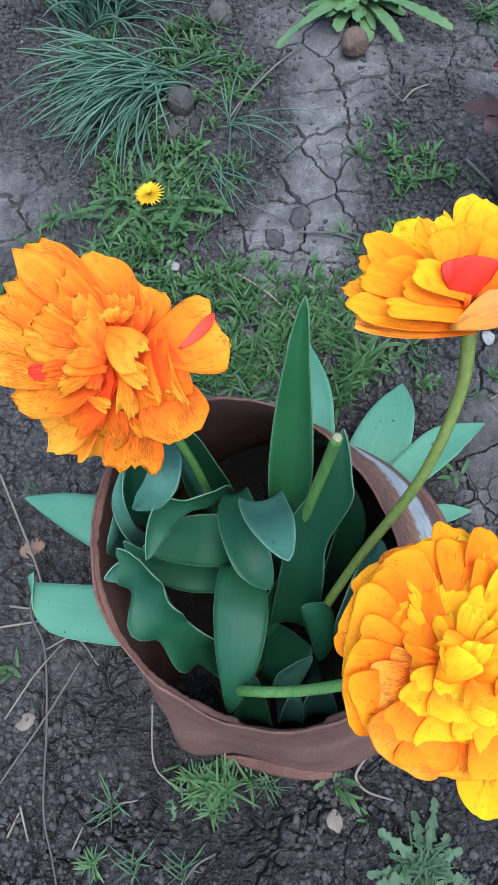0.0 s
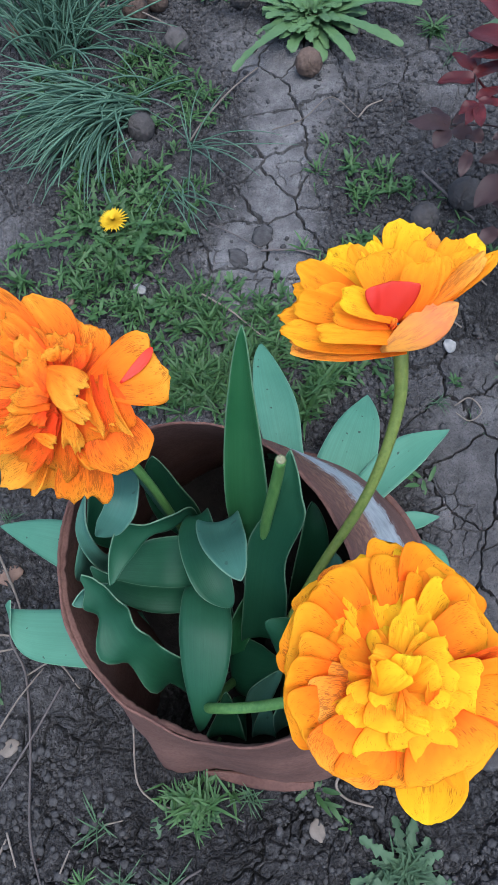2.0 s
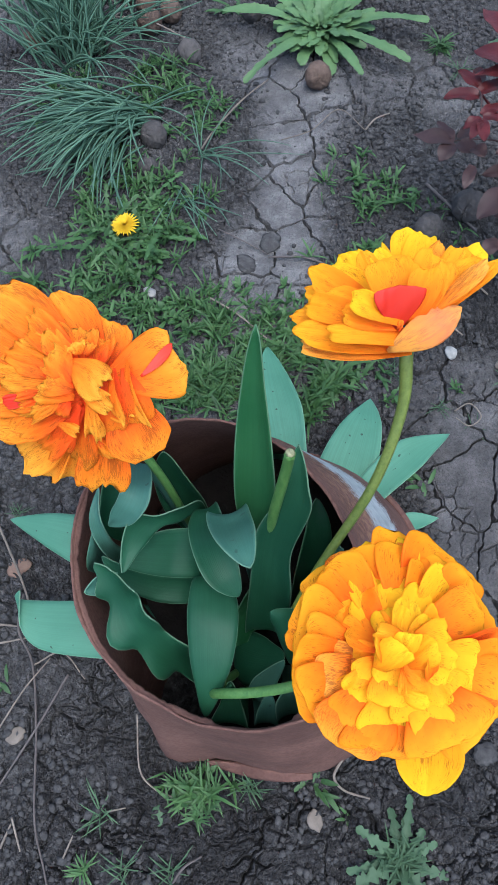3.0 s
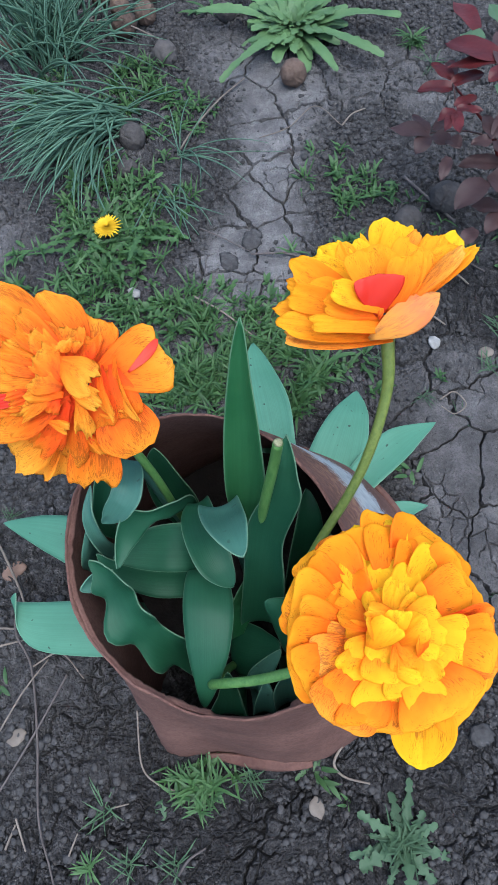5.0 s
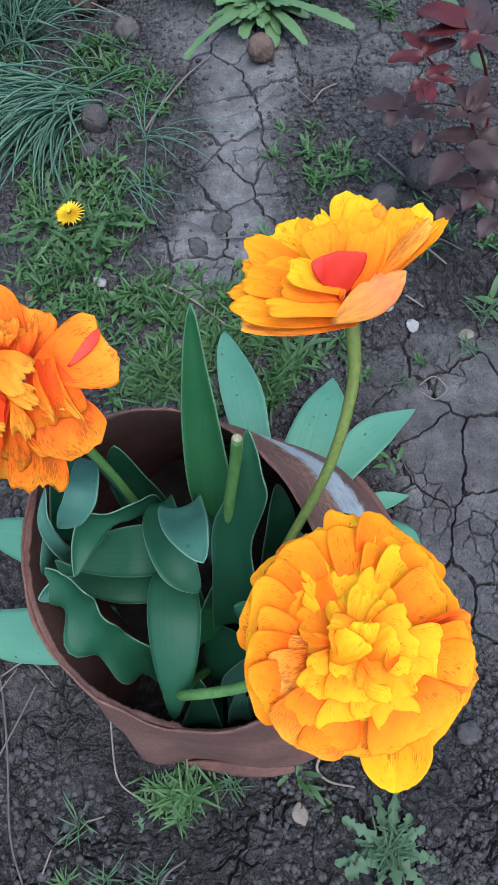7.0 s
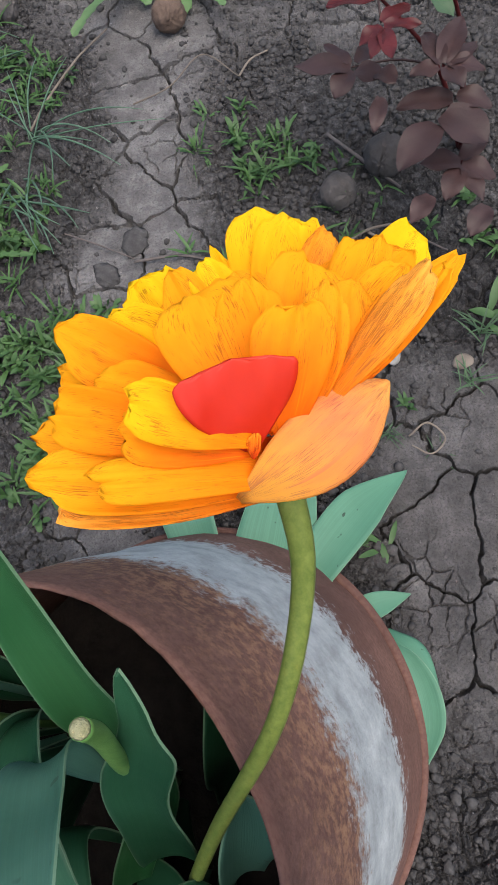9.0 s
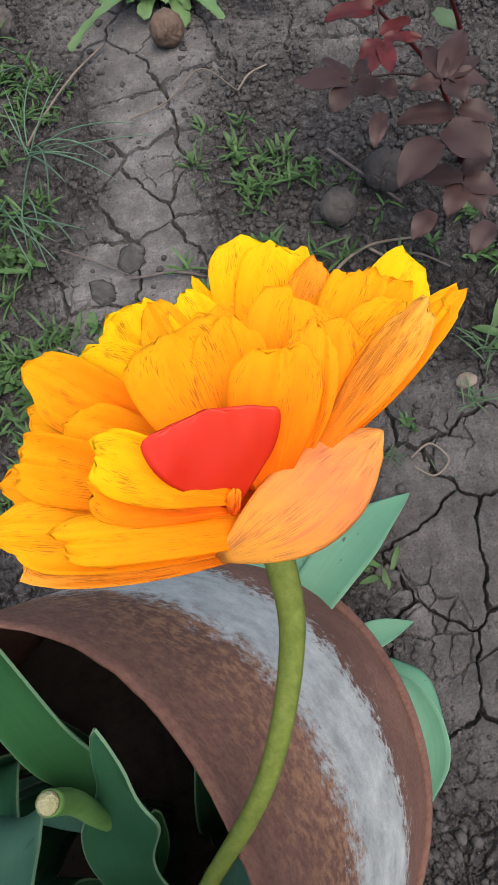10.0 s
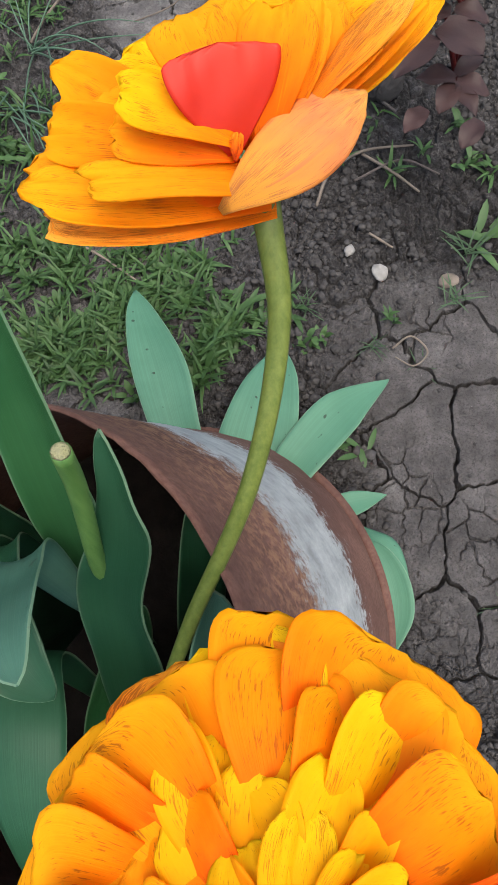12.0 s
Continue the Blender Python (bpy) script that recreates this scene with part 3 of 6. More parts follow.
def bucket():
    ob = root("bucket", FOOT_C, "rusty upturned bottomless metal bucket with worn zinc band, leaning", "bucket")
    n, m = 200, 36
    verts, faces, outside, up = [], [], [], []
    for layer in (0, 1):
        for j in range(m + 1):
            f = j / m
            for i in range(n):
                a = 2 * math.pi * i / n
                c = (math.cos(a), math.sin(a))
                p = bucket_ring(a, f, 0.0014 * layer - 0.0006 * math.exp(-((f - 0.985) / 0.012) ** 2) * (1 - layer))
                dent = 0.0018 * noise.noise((c[0] * 3, c[1] * 3, f * 4)) + 0.0005 * noise.noise((c[0] * 14, c[1] * 14, f * 18))
                p += Vector((c[0], c[1], 0)) * dent
                p.z += 0.0013 * (noise.noise((c[0] * 9, c[1] * 9, 3.0)) + 0.7 * noise.noise((c[0] * 42, c[1] * 42, 9.0))) * f ** 8
                torn = math.exp(-((math.degrees(a) - 245) / 34) ** 2)
                p.z += torn * (1 - f) ** 6 * (0.010 + 0.008 * noise.noise((c[0] * 25, c[1] * 25, 2.0)))
                verts.append(p)
                outside.append((1.0 - layer) * min(1.0, max(0.0, (math.cos(a - radians(35)) + 0.15) * 3)))
                up.append(BUCKET_H * f)
    off = n * (m + 1)
    for j in range(m):
        for i in range(n):
            i2 = (i + 1) % n
            q = (j * n + i, j * n + i2, (j + 1) * n + i2, (j + 1) * n + i)
            faces += [q, tuple(off + k for k in q[::-1])]
    for i in range(n):
        i2 = (i + 1) % n
        faces += [(m * n + i, m * n + i2, off + m * n + i2, off + m * n + i), (i2, i, off + i, off + i2)]
    me = smooth_mesh("wall", verts, faces)
    set_values(me, "outside", outside)
    set_values(me, "up", up)
    part("wall", me, RUST, ob, "rusted sheet metal wall with a worn zinc band")
    # rolled bead round the foot, broken where the sheet overlaps
    for a0, a1, extra, rad in ((-60, 140, 0.0010, 0.0034), (-16, 50, 0.0030, 0.0022)):
        pts = [bucket_ring(radians(a), 0.012, -extra) for a in np.linspace(a0, a1, 30)]
        rusty("bead", tube("bead", pts, [rad * 0.7, rad, rad, rad, rad * 0.7], 110, 8), ob)
    # ragged flange left inside the mouth where the bottom was cut out
    rows, cols = 4, 150
    g = np.zeros((rows, cols, 3))
    for j in range(cols):
        a = radians(140 + 190 * j / (cols - 1))
        c = (math.cos(a), math.sin(a))
        wide = 0.0036 + 0.0012 * noise.noise((c[0] * 12, c[1] * 12, 4)) + 0.0012 * noise.noise((c[0] * 50, c[1] * 50, 8))
        wide *= min(1, j / 8, (cols - 1 - j) / 8) * (0.45 if 268 < math.degrees(a) < 300 else 1.0) + 0.02
        for i in range(rows):
            p = bucket_ring(a, 0.985, 0.0012 + wide * i / (rows - 1)) - Vector((0, 0, 0.0014 * i))
            g[i, j] = p
    rusty("cut_flange", sheet("cut_flange", g, 0.0008), ob, 0.24, "ragged rusted flange inside the mouth")
    # torn strip of rusted metal on the soil in front
    g = np.zeros((5, 22, 3))
    for i in range(5):
        for j in range(22):
            q = j / 21
            a = radians(242 + 34 * q)
            p = bucket_ring(a, 0.0, 0.002 - 0.010 * (i / 4) * (0.5 + 0.5 * math.sin(math.pi * q)) - 0.001 * math.sin(7 * q))
            g[i, j] = (p.x, p.y, 0.0045 + 0.006 * (1 - i / 4) + 0.001 * math.sin(11 * q + i))
    rusty("torn_strip", sheet("torn_strip", g, 0.0014), ob, 0.0, "bent torn strip of rusted metal")
    return ob


bucket()


def bucket_soil():
    """Earth low inside the bucket, its colour darkened for the shade there."""
    verts, faces, n, m = [(0, 0, 0.001)], [], 72, 22
    for j in range(1, m + 1):
        for i in range(n):
            a, r = 2 * math.pi * i / n, (0.131 - 0.034 * math.exp(-((360 * i / n - 208) / 34) ** 2)) * j / m
            x, y = r * math.cos(a), r * math.sin(a)
            verts.append((x, y, 0.006 * noise.noise((x * 30, y * 30, 1)) + 0.006 * noise.noise((x * 110, y * 110, 5))))
    for i in range(n):
        faces.append((0, 1 + i, 1 + (i + 1) % n))
        for j in range(m - 1):
            a, b = 1 + j * n + i, 1 + j * n + (i + 1) % n
            faces.append((a, a + n, b + n, b))
    ob = thing("potting_soil", smooth_mesh("potting_soil", verts, faces), SHADED_SOIL, "crumbly soil filling the lower bucket, coloured darker for the shade there", "soil")
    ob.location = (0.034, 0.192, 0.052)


bucket_soil()


# ---- tulips ----
def leaf(parent, stations, material=None, **shape):
    x, y, z, w, az, el = stations[0]
    rx, ry, rz = parent.location
    foot = [(0.7 * rx + 0.3 * x, 0.7 * ry + 0.3 * y, rz, 0.004, az, el), (0.25 * rx + 0.75 * x, 0.25 * ry + 0.75 * y, 0.45 * rz + 0.55 * z, 0.6 * w + 0.001, az, el)]
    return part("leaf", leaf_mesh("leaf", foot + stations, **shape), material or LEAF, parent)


# tulip with the orange, heavily streaked bloom
t1 = root("tulip", (-0.010, 0.225, 0.050), "double tulip with a flame-streaked deep orange bloom, growing in the bucket", "tulip", "tulips in the bucket")
part("stem", tube("stem", [(-0.010, 0.225, 0.050), (-0.020, 0.230, 0.16), (-0.027, 0.240, 0.24), (-0.043, 0.257, 0.294), (-0.057, 0.268, 0.324)], [0.0030, 0.0030, 0.0030, 0.0032, 0.0042], 24, 10), STEM_DARK, t1)
F1 = axis_frame((-0.045, 0.245, 0.372), (0.0570, -0.3670, 0.9285), (0.9972, -0.0244, -0.0709))
petal(t1, F1, (-0.2, 12.4, -2.0), (-41.3, 51.1, 6.0), 13.3, ORANGE, 2, blunt=0.4, ruffle=2.2, notch=0.05)
petal(t1, F1, (9.2, 9.7, -2.0), (-12.8, 49.0, 2.0), 15.0, ORANGE, 2, pointed=0.5, ruffle=1.2)
petal(t1, F1, (10.9, 6.7, -0.0), (14.6, 35.3, -2.0), 14.0, ORANGE, 2, blunt=0.4, ruffle=2.2, notch=0.05)
petal(t1, F1, (13.9, 2.4, 2.0), (53.2, 13.5, -1.0), 19.3, ORANGE_PALE, 3, blunt=0.7, ruffle=1.8, notch=0.04, cup=-0.1)
petal(t1, F1, (16.7, -0.6, -6.0), (33.7, -37.5, -14.0), 17.2, ORANGE, 4, blunt=0.3)
petal(t1, F1, (8.9, -13.8, -12.0), (2.8, -57.2, -34.0), 15.7, ORANGE, 3, blunt=0.4, ruffle=2.2, notch=0.05)
petal(t1, F1, (-0.9, -13.8, -12.0), (-22.0, -46.5, -36.0), 15.1, ORANGE_PALE, 2, blunt=0.4, ruffle=2.2, notch=0.05)
petal(t1, F1, (-2.8, -14.1, -8.0), (-41.0, -36.5, -24.0), 14.7, ORANGE_PALE, 2, blunt=0.4, ruffle=2.2, notch=0.05)
petal(t1, F1, (-2.9, -9.2, -2.0), (-51.6, -13.7, -14.0), 14.9, ORANGE, 2, blunt=0.4, ruffle=2.2, notch=0.05)
petal(t1, F1, (-2.5, -4.0, -0.0), (-63.2, 5.4, -10.0), 15.9, ORANGE, 2, blunt=0.4, ruffle=2.2, notch=0.05)
petal(t1, F1, (-2.3, 1.2, 1.0), (-61.1, 24.5, -6.0), 14.6, ORANGE, 2, blunt=0.4, ruffle=2.2, notch=0.05)
petal(t1, F1, (-2.1, 6.4, 2.0), (-53.7, 36.6, -2.0), 12.4, ORANGE, 2, blunt=0.4, ruffle=2.2, notch=0.05)
petal(t1, F1, (-5.5, -10.9, -14.0), (-32.8, -44.7, -32.0), 14.5, ORANGE_PALE, 2, blunt=0.4, ruffle=2.2, notch=0.05)
petal(t1, F1, (4.4, 6.8, 8.0), (-24.9, 36.9, 8.0), 8.9, ORANGE, 2, blunt=0.3, ruffle=2.4, notch=0.07)
petal(t1, F1, (4.4, 4.2, 8.0), (-36.1, 19.3, 4.0), 10.0, FLAME, 2, blunt=0.3, ruffle=2.4, notch=0.07)
petal(t1, F1, (5.9, 5.4, 9.0), (-28.9, 26.9, 6.0), 6.3, ORANGE_PALE, 2, blunt=0.3, ruffle=2.4, notch=0.07)
petal(t1, F1, (3.3, 0.2, 9.0), (-43.8, 9.4, -0.0), 10.6, ORANGE, 2, blunt=0.3, ruffle=2.4, notch=0.07)
petal(t1, F1, (1.8, -4.9, 8.0), (-40.7, -3.3, -2.0), 10.1, ORANGE, 2, blunt=0.3, ruffle=2.4, notch=0.07)
petal(t1, F1, (-20.5, -3.9, 3.0), (-39.4, -7.5, 2.0), 4.0, RED, 1, blunt=0.6)
petal(t1, F1, (1.6, -7.5, 7.0), (-37.7, -21.0, -8.0), 10.8, ORANGE, 2, blunt=0.3, ruffle=2.4, notch=0.07)
petal(t1, F1, (2.5, -9.9, 5.0), (-27.3, -31.0, -14.0), 12.1, FLAME, 2, blunt=0.3, ruffle=2.4, notch=0.07)
petal(t1, F1, (4.5, -12.3, 2.0), (-7.5, -40.3, -24.0), 11.2, ORANGE, 3, blunt=0.3, ruffle=2.4, notch=0.07)
petal(t1, F1, (6.9, -12.1, -0.0), (13.8, -35.4, -20.0), 10.0, ORANGE, 3, blunt=0.3, ruffle=2.4, notch=0.07)
petal(t1, F1, (7.5, -14.5, -4.0), (20.1, -37.4, -22.0), 8.4, FLAME, 2, blunt=0.3, ruffle=2.4, notch=0.07)
petal(t1, F1, (0.7, 8.0, 9.0), (-13.7, 30.1, 9.0), 8.9, ORANGE, 2, blunt=0.3, ruffle=2.4, notch=0.07)
petal(t1, F1, (5.7, 8.1, 8.0), (2.7, 30.8, 6.0), 8.9, ORANGE, 2, blunt=0.3, ruffle=2.4, notch=0.07)
petal(t1, F1, (10.6, 8.4, 6.0), (11.5, 26.0, 4.0), 9.0, ORANGE, 2, blunt=0.3, ruffle=2.4, notch=0.07)
petal(t1, F1, (18.0, 8.1, 8.0), (15.9, -24.7, -6.0), 8.6, FLAME, 4, blunt=0.2)
petal(t1, F1, (23.7, 8.4, 6.0), (31.2, -20.3, -6.0), 8.1, FLAME, 4, blunt=0.2)
petal(t1, F1, (19.4, 7.7, 14.0), (23.2, -20.9, 4.0), 3.9, ORANGE_PALE, 3, turn=45, ruffle=1.2)
petal(t1, F1, (26.1, 12.5, 10.0), (35.3, -22.7, -3.0), 4.0, ORANGE_PALE, 3, turn=45, ruffle=1.2)
petal(t1, F1, (-1.1, 11.2, 13.0), (16.6, -5.3, 16.0), 10.2, ORANGE_PALE, 4, blunt=0.3, ruffle=2.2, notch=0.09, cup=-0.2)
petal(t1, F1, (1.5, -0.4, 13.0), (18.6, -13.1, 12.0), 5.7, ORANGE_PALE, 2, blunt=0.3, ruffle=2.2, notch=0.09, cup=-0.2)
petal(t1, F1, (5.9, -7.7, 9.0), (7.3, -28.6, -2.0), 5.1, ORANGE_PALE, 3, blunt=0.3, ruffle=2.2, notch=0.09, cup=-0.2)
petal(t1, F1, (-10.5, -19.2, 6.0), (0.4, -24.4, 4.0), 3.4, ORANGE_PALE, 1, blunt=0.3, ruffle=2.2, notch=0.09, cup=-0.2)
petal(t1, F1, (0.2, -2.9, 13.0), (-15.8, 4.3, 13.0), 8.7, ORANGE, 3, blunt=0.3, ruffle=2.2, notch=0.09, cup=-0.2)
petal(t1, F1, (0.4, 0.8, 14.0), (-12.9, 17.8, 12.0), 8.8, ORANGE, 3, blunt=0.3, ruffle=2.2, notch=0.09, cup=-0.2)
petal(t1, F1, (-0.0, -6.7, 12.0), (-20.7, -3.1, 10.0), 6.7, ORANGE_PALE, 2, blunt=0.3, ruffle=2.2, notch=0.09, cup=-0.2)
petal(t1, F1, (-1.3, -5.4, 12.0), (-25.2, -15.7, 5.0), 5.2, ORANGE, 2, blunt=0.3, ruffle=2.2, notch=0.09, cup=-0.2)
petal(t1, F1, (-2.8, -7.9, 11.0), (-8.5, -15.5, 9.0), 4.7, FLAME, 2, blunt=0.3, ruffle=2.2, notch=0.09, cup=-0.2)
petal(t1, F1, (3.8, 15.3, 12.0), (0.4, 20.5, 14.0), 5.1, ORANGE_PALE, 2, blunt=0.3, ruffle=2.2, notch=0.09, cup=-0.2)
petal(t1, F1, (6.4, 14.0, 12.0), (8.2, 21.7, 12.0), 4.6, ORANGE, 2, blunt=0.3, ruffle=2.2, notch=0.09, cup=-0.2)
petal(t1, F1, (1.8, -10.2, 8.0), (-16.2, -33.3, -12.0), 7.6, FLAME, 3, blunt=0.3, ruffle=2.2, notch=0.09, cup=-0.2)
petal(t1, F1, (5.4, -26.5, -8.0), (14.7, -36.1, -14.0), 3.9, ORANGE_PALE, 1, blunt=0.3, ruffle=2.2, notch=0.09, cup=-0.2)
petal(t1, F1, (-7.3, -4.3, 7.0), (-28.2, -10.2, 4.0), 4.6, ORANGE, 1.5, blunt=0.07, turn=1, ruffle=2.0, notch=0.08)
petal(t1, F1, (-7.4, -6.9, -5.7), (-20.6, -25.2, -8.7), 4.3, ORANGE, 1.5, blunt=0.22, turn=31, ruffle=2.0, notch=0.08)
petal(t1, F1, (-6.1, -6.5, -2.1), (-17.4, -22.6, -5.1), 4.7, ORANGE, 1.5, blunt=0.25, turn=27, ruffle=2.0, notch=0.08)
petal(t1, F1, (-1.7, 0.6, 10.8), (-7.8, 10.8, 7.8), 5.0, FLAME, 1.5, blunt=0.13, turn=7, ruffle=2.0, notch=0.08)
petal(t1, F1, (-4.9, 0.5, 7.5), (-18.8, 9.1, 4.5), 3.2, ORANGE, 1.5, blunt=0.18, turn=-18, ruffle=2.0, notch=0.08)
petal(t1, F1, (5.4, -5.4, 0.9), (27.0, -16.8, -2.1), 5.5, ORANGE_PALE, 1.5, blunt=0.3, turn=1, ruffle=2.0, notch=0.08)
petal(t1, F1, (-2.8, 3.6, 5.3), (-9.0, 21.0, 2.3), 3.5, ORANGE_PALE, 1.5, blunt=0.15, turn=37, ruffle=2.0, notch=0.08)
petal(t1, F1, (0.0, -5.0, 4.5), (3.0, -14.0, 1.5), 6.1, FLAME, 1.5, blunt=0.15, turn=17, ruffle=2.0, notch=0.08)
petal(t1, F1, (-7.9, -3.4, 5.6), (-29.8, -7.1, 2.6), 5.3, ORANGE_PALE, 1.5, blunt=0.03, turn=-13, ruffle=2.0, notch=0.08)
petal(t1, F1, (3.3, -5.4, -1.4), (20.1, -17.6, -4.4), 4.1, ORANGE, 1.5, blunt=0.0, turn=-3, ruffle=2.0, notch=0.08)
petal(t1, F1, (-8.7, -4.6, 1.4), (-30.3, -13.7, -1.6), 4.9, ORANGE, 1.5, blunt=0.17, turn=-9, ruffle=2.0, notch=0.08)
petal(t1, F1, (-10.7, -2.7, 2.9), (-39.5, -5.5, -0.1), 6.0, ORANGE_PALE, 1.5, blunt=0.4, turn=-38, ruffle=2.0, notch=0.08)
petal(t1, F1, (-8.1, 2.9, 5.3), (-30.4, 18.3, 2.3), 5.0, ORANGE, 1.5, blunt=0.4, turn=-23, ruffle=2.0, notch=0.08)
petal(t1, F1, (-8.5, 0.7, 5.2), (-32.0, 9.3, 2.2), 4.1, ORANGE, 1.5, blunt=0.03, turn=-23, ruffle=2.0, notch=0.08)
petal(t1, F1, (-3.2, -5.1, 5.0), (-10.4, -14.1, 2.0), 5.2, ORANGE, 1.5, blunt=0.38, turn=-1, ruffle=2.0, notch=0.08)
petal(t1, F1, (-8.9, -6.4, -4.4), (-27.5, -22.8, -7.4), 3.8, ORANGE, 1.5, blunt=0.33, turn=-20, ruffle=2.0, notch=0.08)
petal(t1, F1, (-6.6, 1.9, 7.8), (-26.1, 14.8, 4.8), 3.8, FLAME, 1.5, blunt=0.35, turn=8, ruffle=2.0, notch=0.08)
petal(t1, F1, (-5.4, -3.1, 7.1), (-20.4, -5.6, 4.1), 6.2, ORANGE, 1.5, blunt=0.3, turn=-9, ruffle=2.0, notch=0.08)
petal(t1, F1, (-9.8, -3.6, 4.4), (-36.7, -8.5, 1.4), 4.9, ORANGE, 1.5, blunt=0.05, turn=-2, ruffle=2.0, notch=0.08)
petal(t1, F1, (-6.0, -6.6, -4.0), (-16.0, -23.5, -7.0), 4.0, ORANGE, 1.5, blunt=0.3, turn=-34, ruffle=2.0, notch=0.08)
petal(t1, F1, (-6.2, -3.0, 6.5), (-23.6, -5.4, 3.5), 4.1, ORANGE, 1.5, blunt=0.04, turn=-29, ruffle=2.0, notch=0.08)
petal(t1, F1, (-6.0, -4.0, 8.1), (-23.7, -8.7, 5.1), 4.8, ORANGE, 1.5, blunt=0.24, turn=34, ruffle=2.0, notch=0.08)
petal(t1, F1, (-6.6, -4.2, 5.2), (-24.1, -10.4, 2.2), 3.3, ORANGE, 1.5, blunt=0.19, turn=18, ruffle=2.0, notch=0.08)
petal(t1, F1, (-10.7, -0.4, 3.2), (-39.4, 4.0, 0.2), 5.0, ORANGE, 1.5, blunt=0.36, turn=19, ruffle=2.0, notch=0.08)
petal(t1, F1, (-4.7, -7.7, -3.7), (-10.8, -28.0, -6.7), 4.4, FLAME, 1.5, blunt=0.36, turn=30, ruffle=2.0, notch=0.08)
petal(t1, F1, (-8.7, -3.7, 6.9), (-33.8, -7.9, 3.9), 5.0, FLAME, 1.5, blunt=0.15, turn=-39, ruffle=2.0, notch=0.08)
petal(t1, F1, (32.3, 3.8, 5.5), (48.5, 20.7, 2.5), 2.7, RED, 1.5, ruffle=0.2, notch=0.01, blunt=-0.2, label='red stripe on an orange petal')

# tulip with the wide bloom seen from its side
t2 = root("tulip", (0.045, 0.150, 0.045), "double tulip with a wide yellow-orange bloom and one red petal", "tulip", "tulips in the bucket")
part("stem", tube("stem", [(0.045, 0.150, 0.045), (0.051, 0.147, 0.165), (0.0755, 0.173, 0.230), (0.1085, 0.205, 0.290), (0.1262, 0.238, 0.328), (0.1280, 0.2615, 0.3565)], [0.0031, 0.0031, 0.0031, 0.0031, 0.0033, 0.0040], 34, 12), STEM, t2)
F2 = axis_frame((0.128, 0.285, 0.378), (0.0075, -0.3771, 0.9262), (0.9718, -0.2157, -0.0957))
petal(t2, F2, (3.2, -5.2, -20.0), (0.8, 42.0, -34.0), 10.3, YELLOW, -3, blunt=0.45, notch=0.015, ruffle=0.6)
petal(t2, F2, (6.0, -5.2, -20.0), (11.3, 41.8, -33.0), 9.1, YELLOW, -3, blunt=0.5)
petal(t2, F2, (7.3, -5.4, -16.0), (19.9, 34.3, -26.0), 5.1, ORANGE, -2, blunt=0.4)
petal(t2, F2, (0.3, -1.9, -28.0), (-11.7, 32.3, -35.0), 3.3, YELLOW, 0, pointed=0.6)
petal(t2, F2, (0.3, -0.5, -27.0), (-15.7, 28.2, -33.0), 6.5, YELLOW, 0, pointed=0.2)
petal(t2, F2, (0.5, -13.6, -14.0), (-23.7, 24.7, -34.0), 7.3, AMBER, -3, blunt=0.3)
petal(t2, F2, (0.5, -13.6, -12.0), (-32.6, 24.1, -38.0), 10.9, YELLOW, -3, blunt=0.5)
petal(t2, F2, (-0.7, -14.9, -8.0), (-39.6, 11.3, -30.0), 8.8, YELLOW, -2, blunt=0.3)
petal(t2, F2, (-3.1, -16.1, -4.0), (-50.8, 6.5, -20.0), 8.9, AMBER, -2, blunt=0.3)
petal(t2, F2, (13.9, -6.9, -14.0), (46.1, 36.3, -32.0), 8.9, YELLOW, -3, blunt=0.45, notch=0.015, ruffle=0.6)
petal(t2, F2, (12.2, -8.4, -8.0), (40.7, 29.7, -26.0), 8.6, AMBER, -3, blunt=0.3)
petal(t2, F2, (4.6, -7.9, -22.0), (-5.7, 24.8, -30.0), 10.2, AMBER, -2)
petal(t2, F2, (10.1, -8.1, -18.0), (25.5, 25.4, -20.0), 8.3, AMBER, -2)
petal(t2, F2, (11.9, -11.1, -2.0), (28.6, 28.8, -10.0), 6.9, AMBER, 2, blunt=0.5, turn=-10)
petal(t2, F2, (15.5, -16.1, 0.0), (48.6, 22.6, -6.0), 5.3, AMBER, -3, blunt=0.1, turn=-20, cup=0.3)
petal(t2, F2, (12.7, -14.2, 4.0), (34.3, 18.7, -2.0), 7.4, AMBER, 2, blunt=0.3)
petal(t2, F2, (13.2, -14.8, 6.0), (33.8, 12.2, 6.0), 5.2, ORANGE_SOFT, 2, blunt=0.2, turn=-15)
petal(t2, F2, (14.1, -14.8, 9.0), (38.0, 16.9, 7.0), 5.1, STREAKED, 2, blunt=0.3, turn=-22, cup=-0.15)
petal(t2, F2, (15.0, -15.4, 5.0), (43.4, 18.0, 1.0), 4.8, AMBER, 0, blunt=0.2, turn=-22, cup=0.1)
petal(t2, F2, (3.2, -19.8, -2.0), (13.4, 22.4, -6.0), 10.6, AMBER, 3, blunt=0.4)
petal(t2, F2, (2.6, -19.8, -0.0), (-1.7, 15.2, -0.0), 7.8, AMBER, 4, blunt=0.4)
petal(t2, F2, (1.4, -19.7, 2.0), (-14.7, 13.7, -2.0), 12.1, AMBER, 6, blunt=0.5)
petal(t2, F2, (11.4, -16.0, 6.0), (22.3, 13.5, 4.0), 8.3, ORANGE_SOFT, 3, blunt=0.3)
petal(t2, F2, (9.1, -19.5, 6.0), (14.6, 12.4, 10.0), 5.3, ORANGE_SOFT, 4, blunt=0.4)
petal(t2, F2, (6.1, -21.9, 6.0), (8.4, 8.2, 14.0), 8.8, AMBER, 4, blunt=0.4)
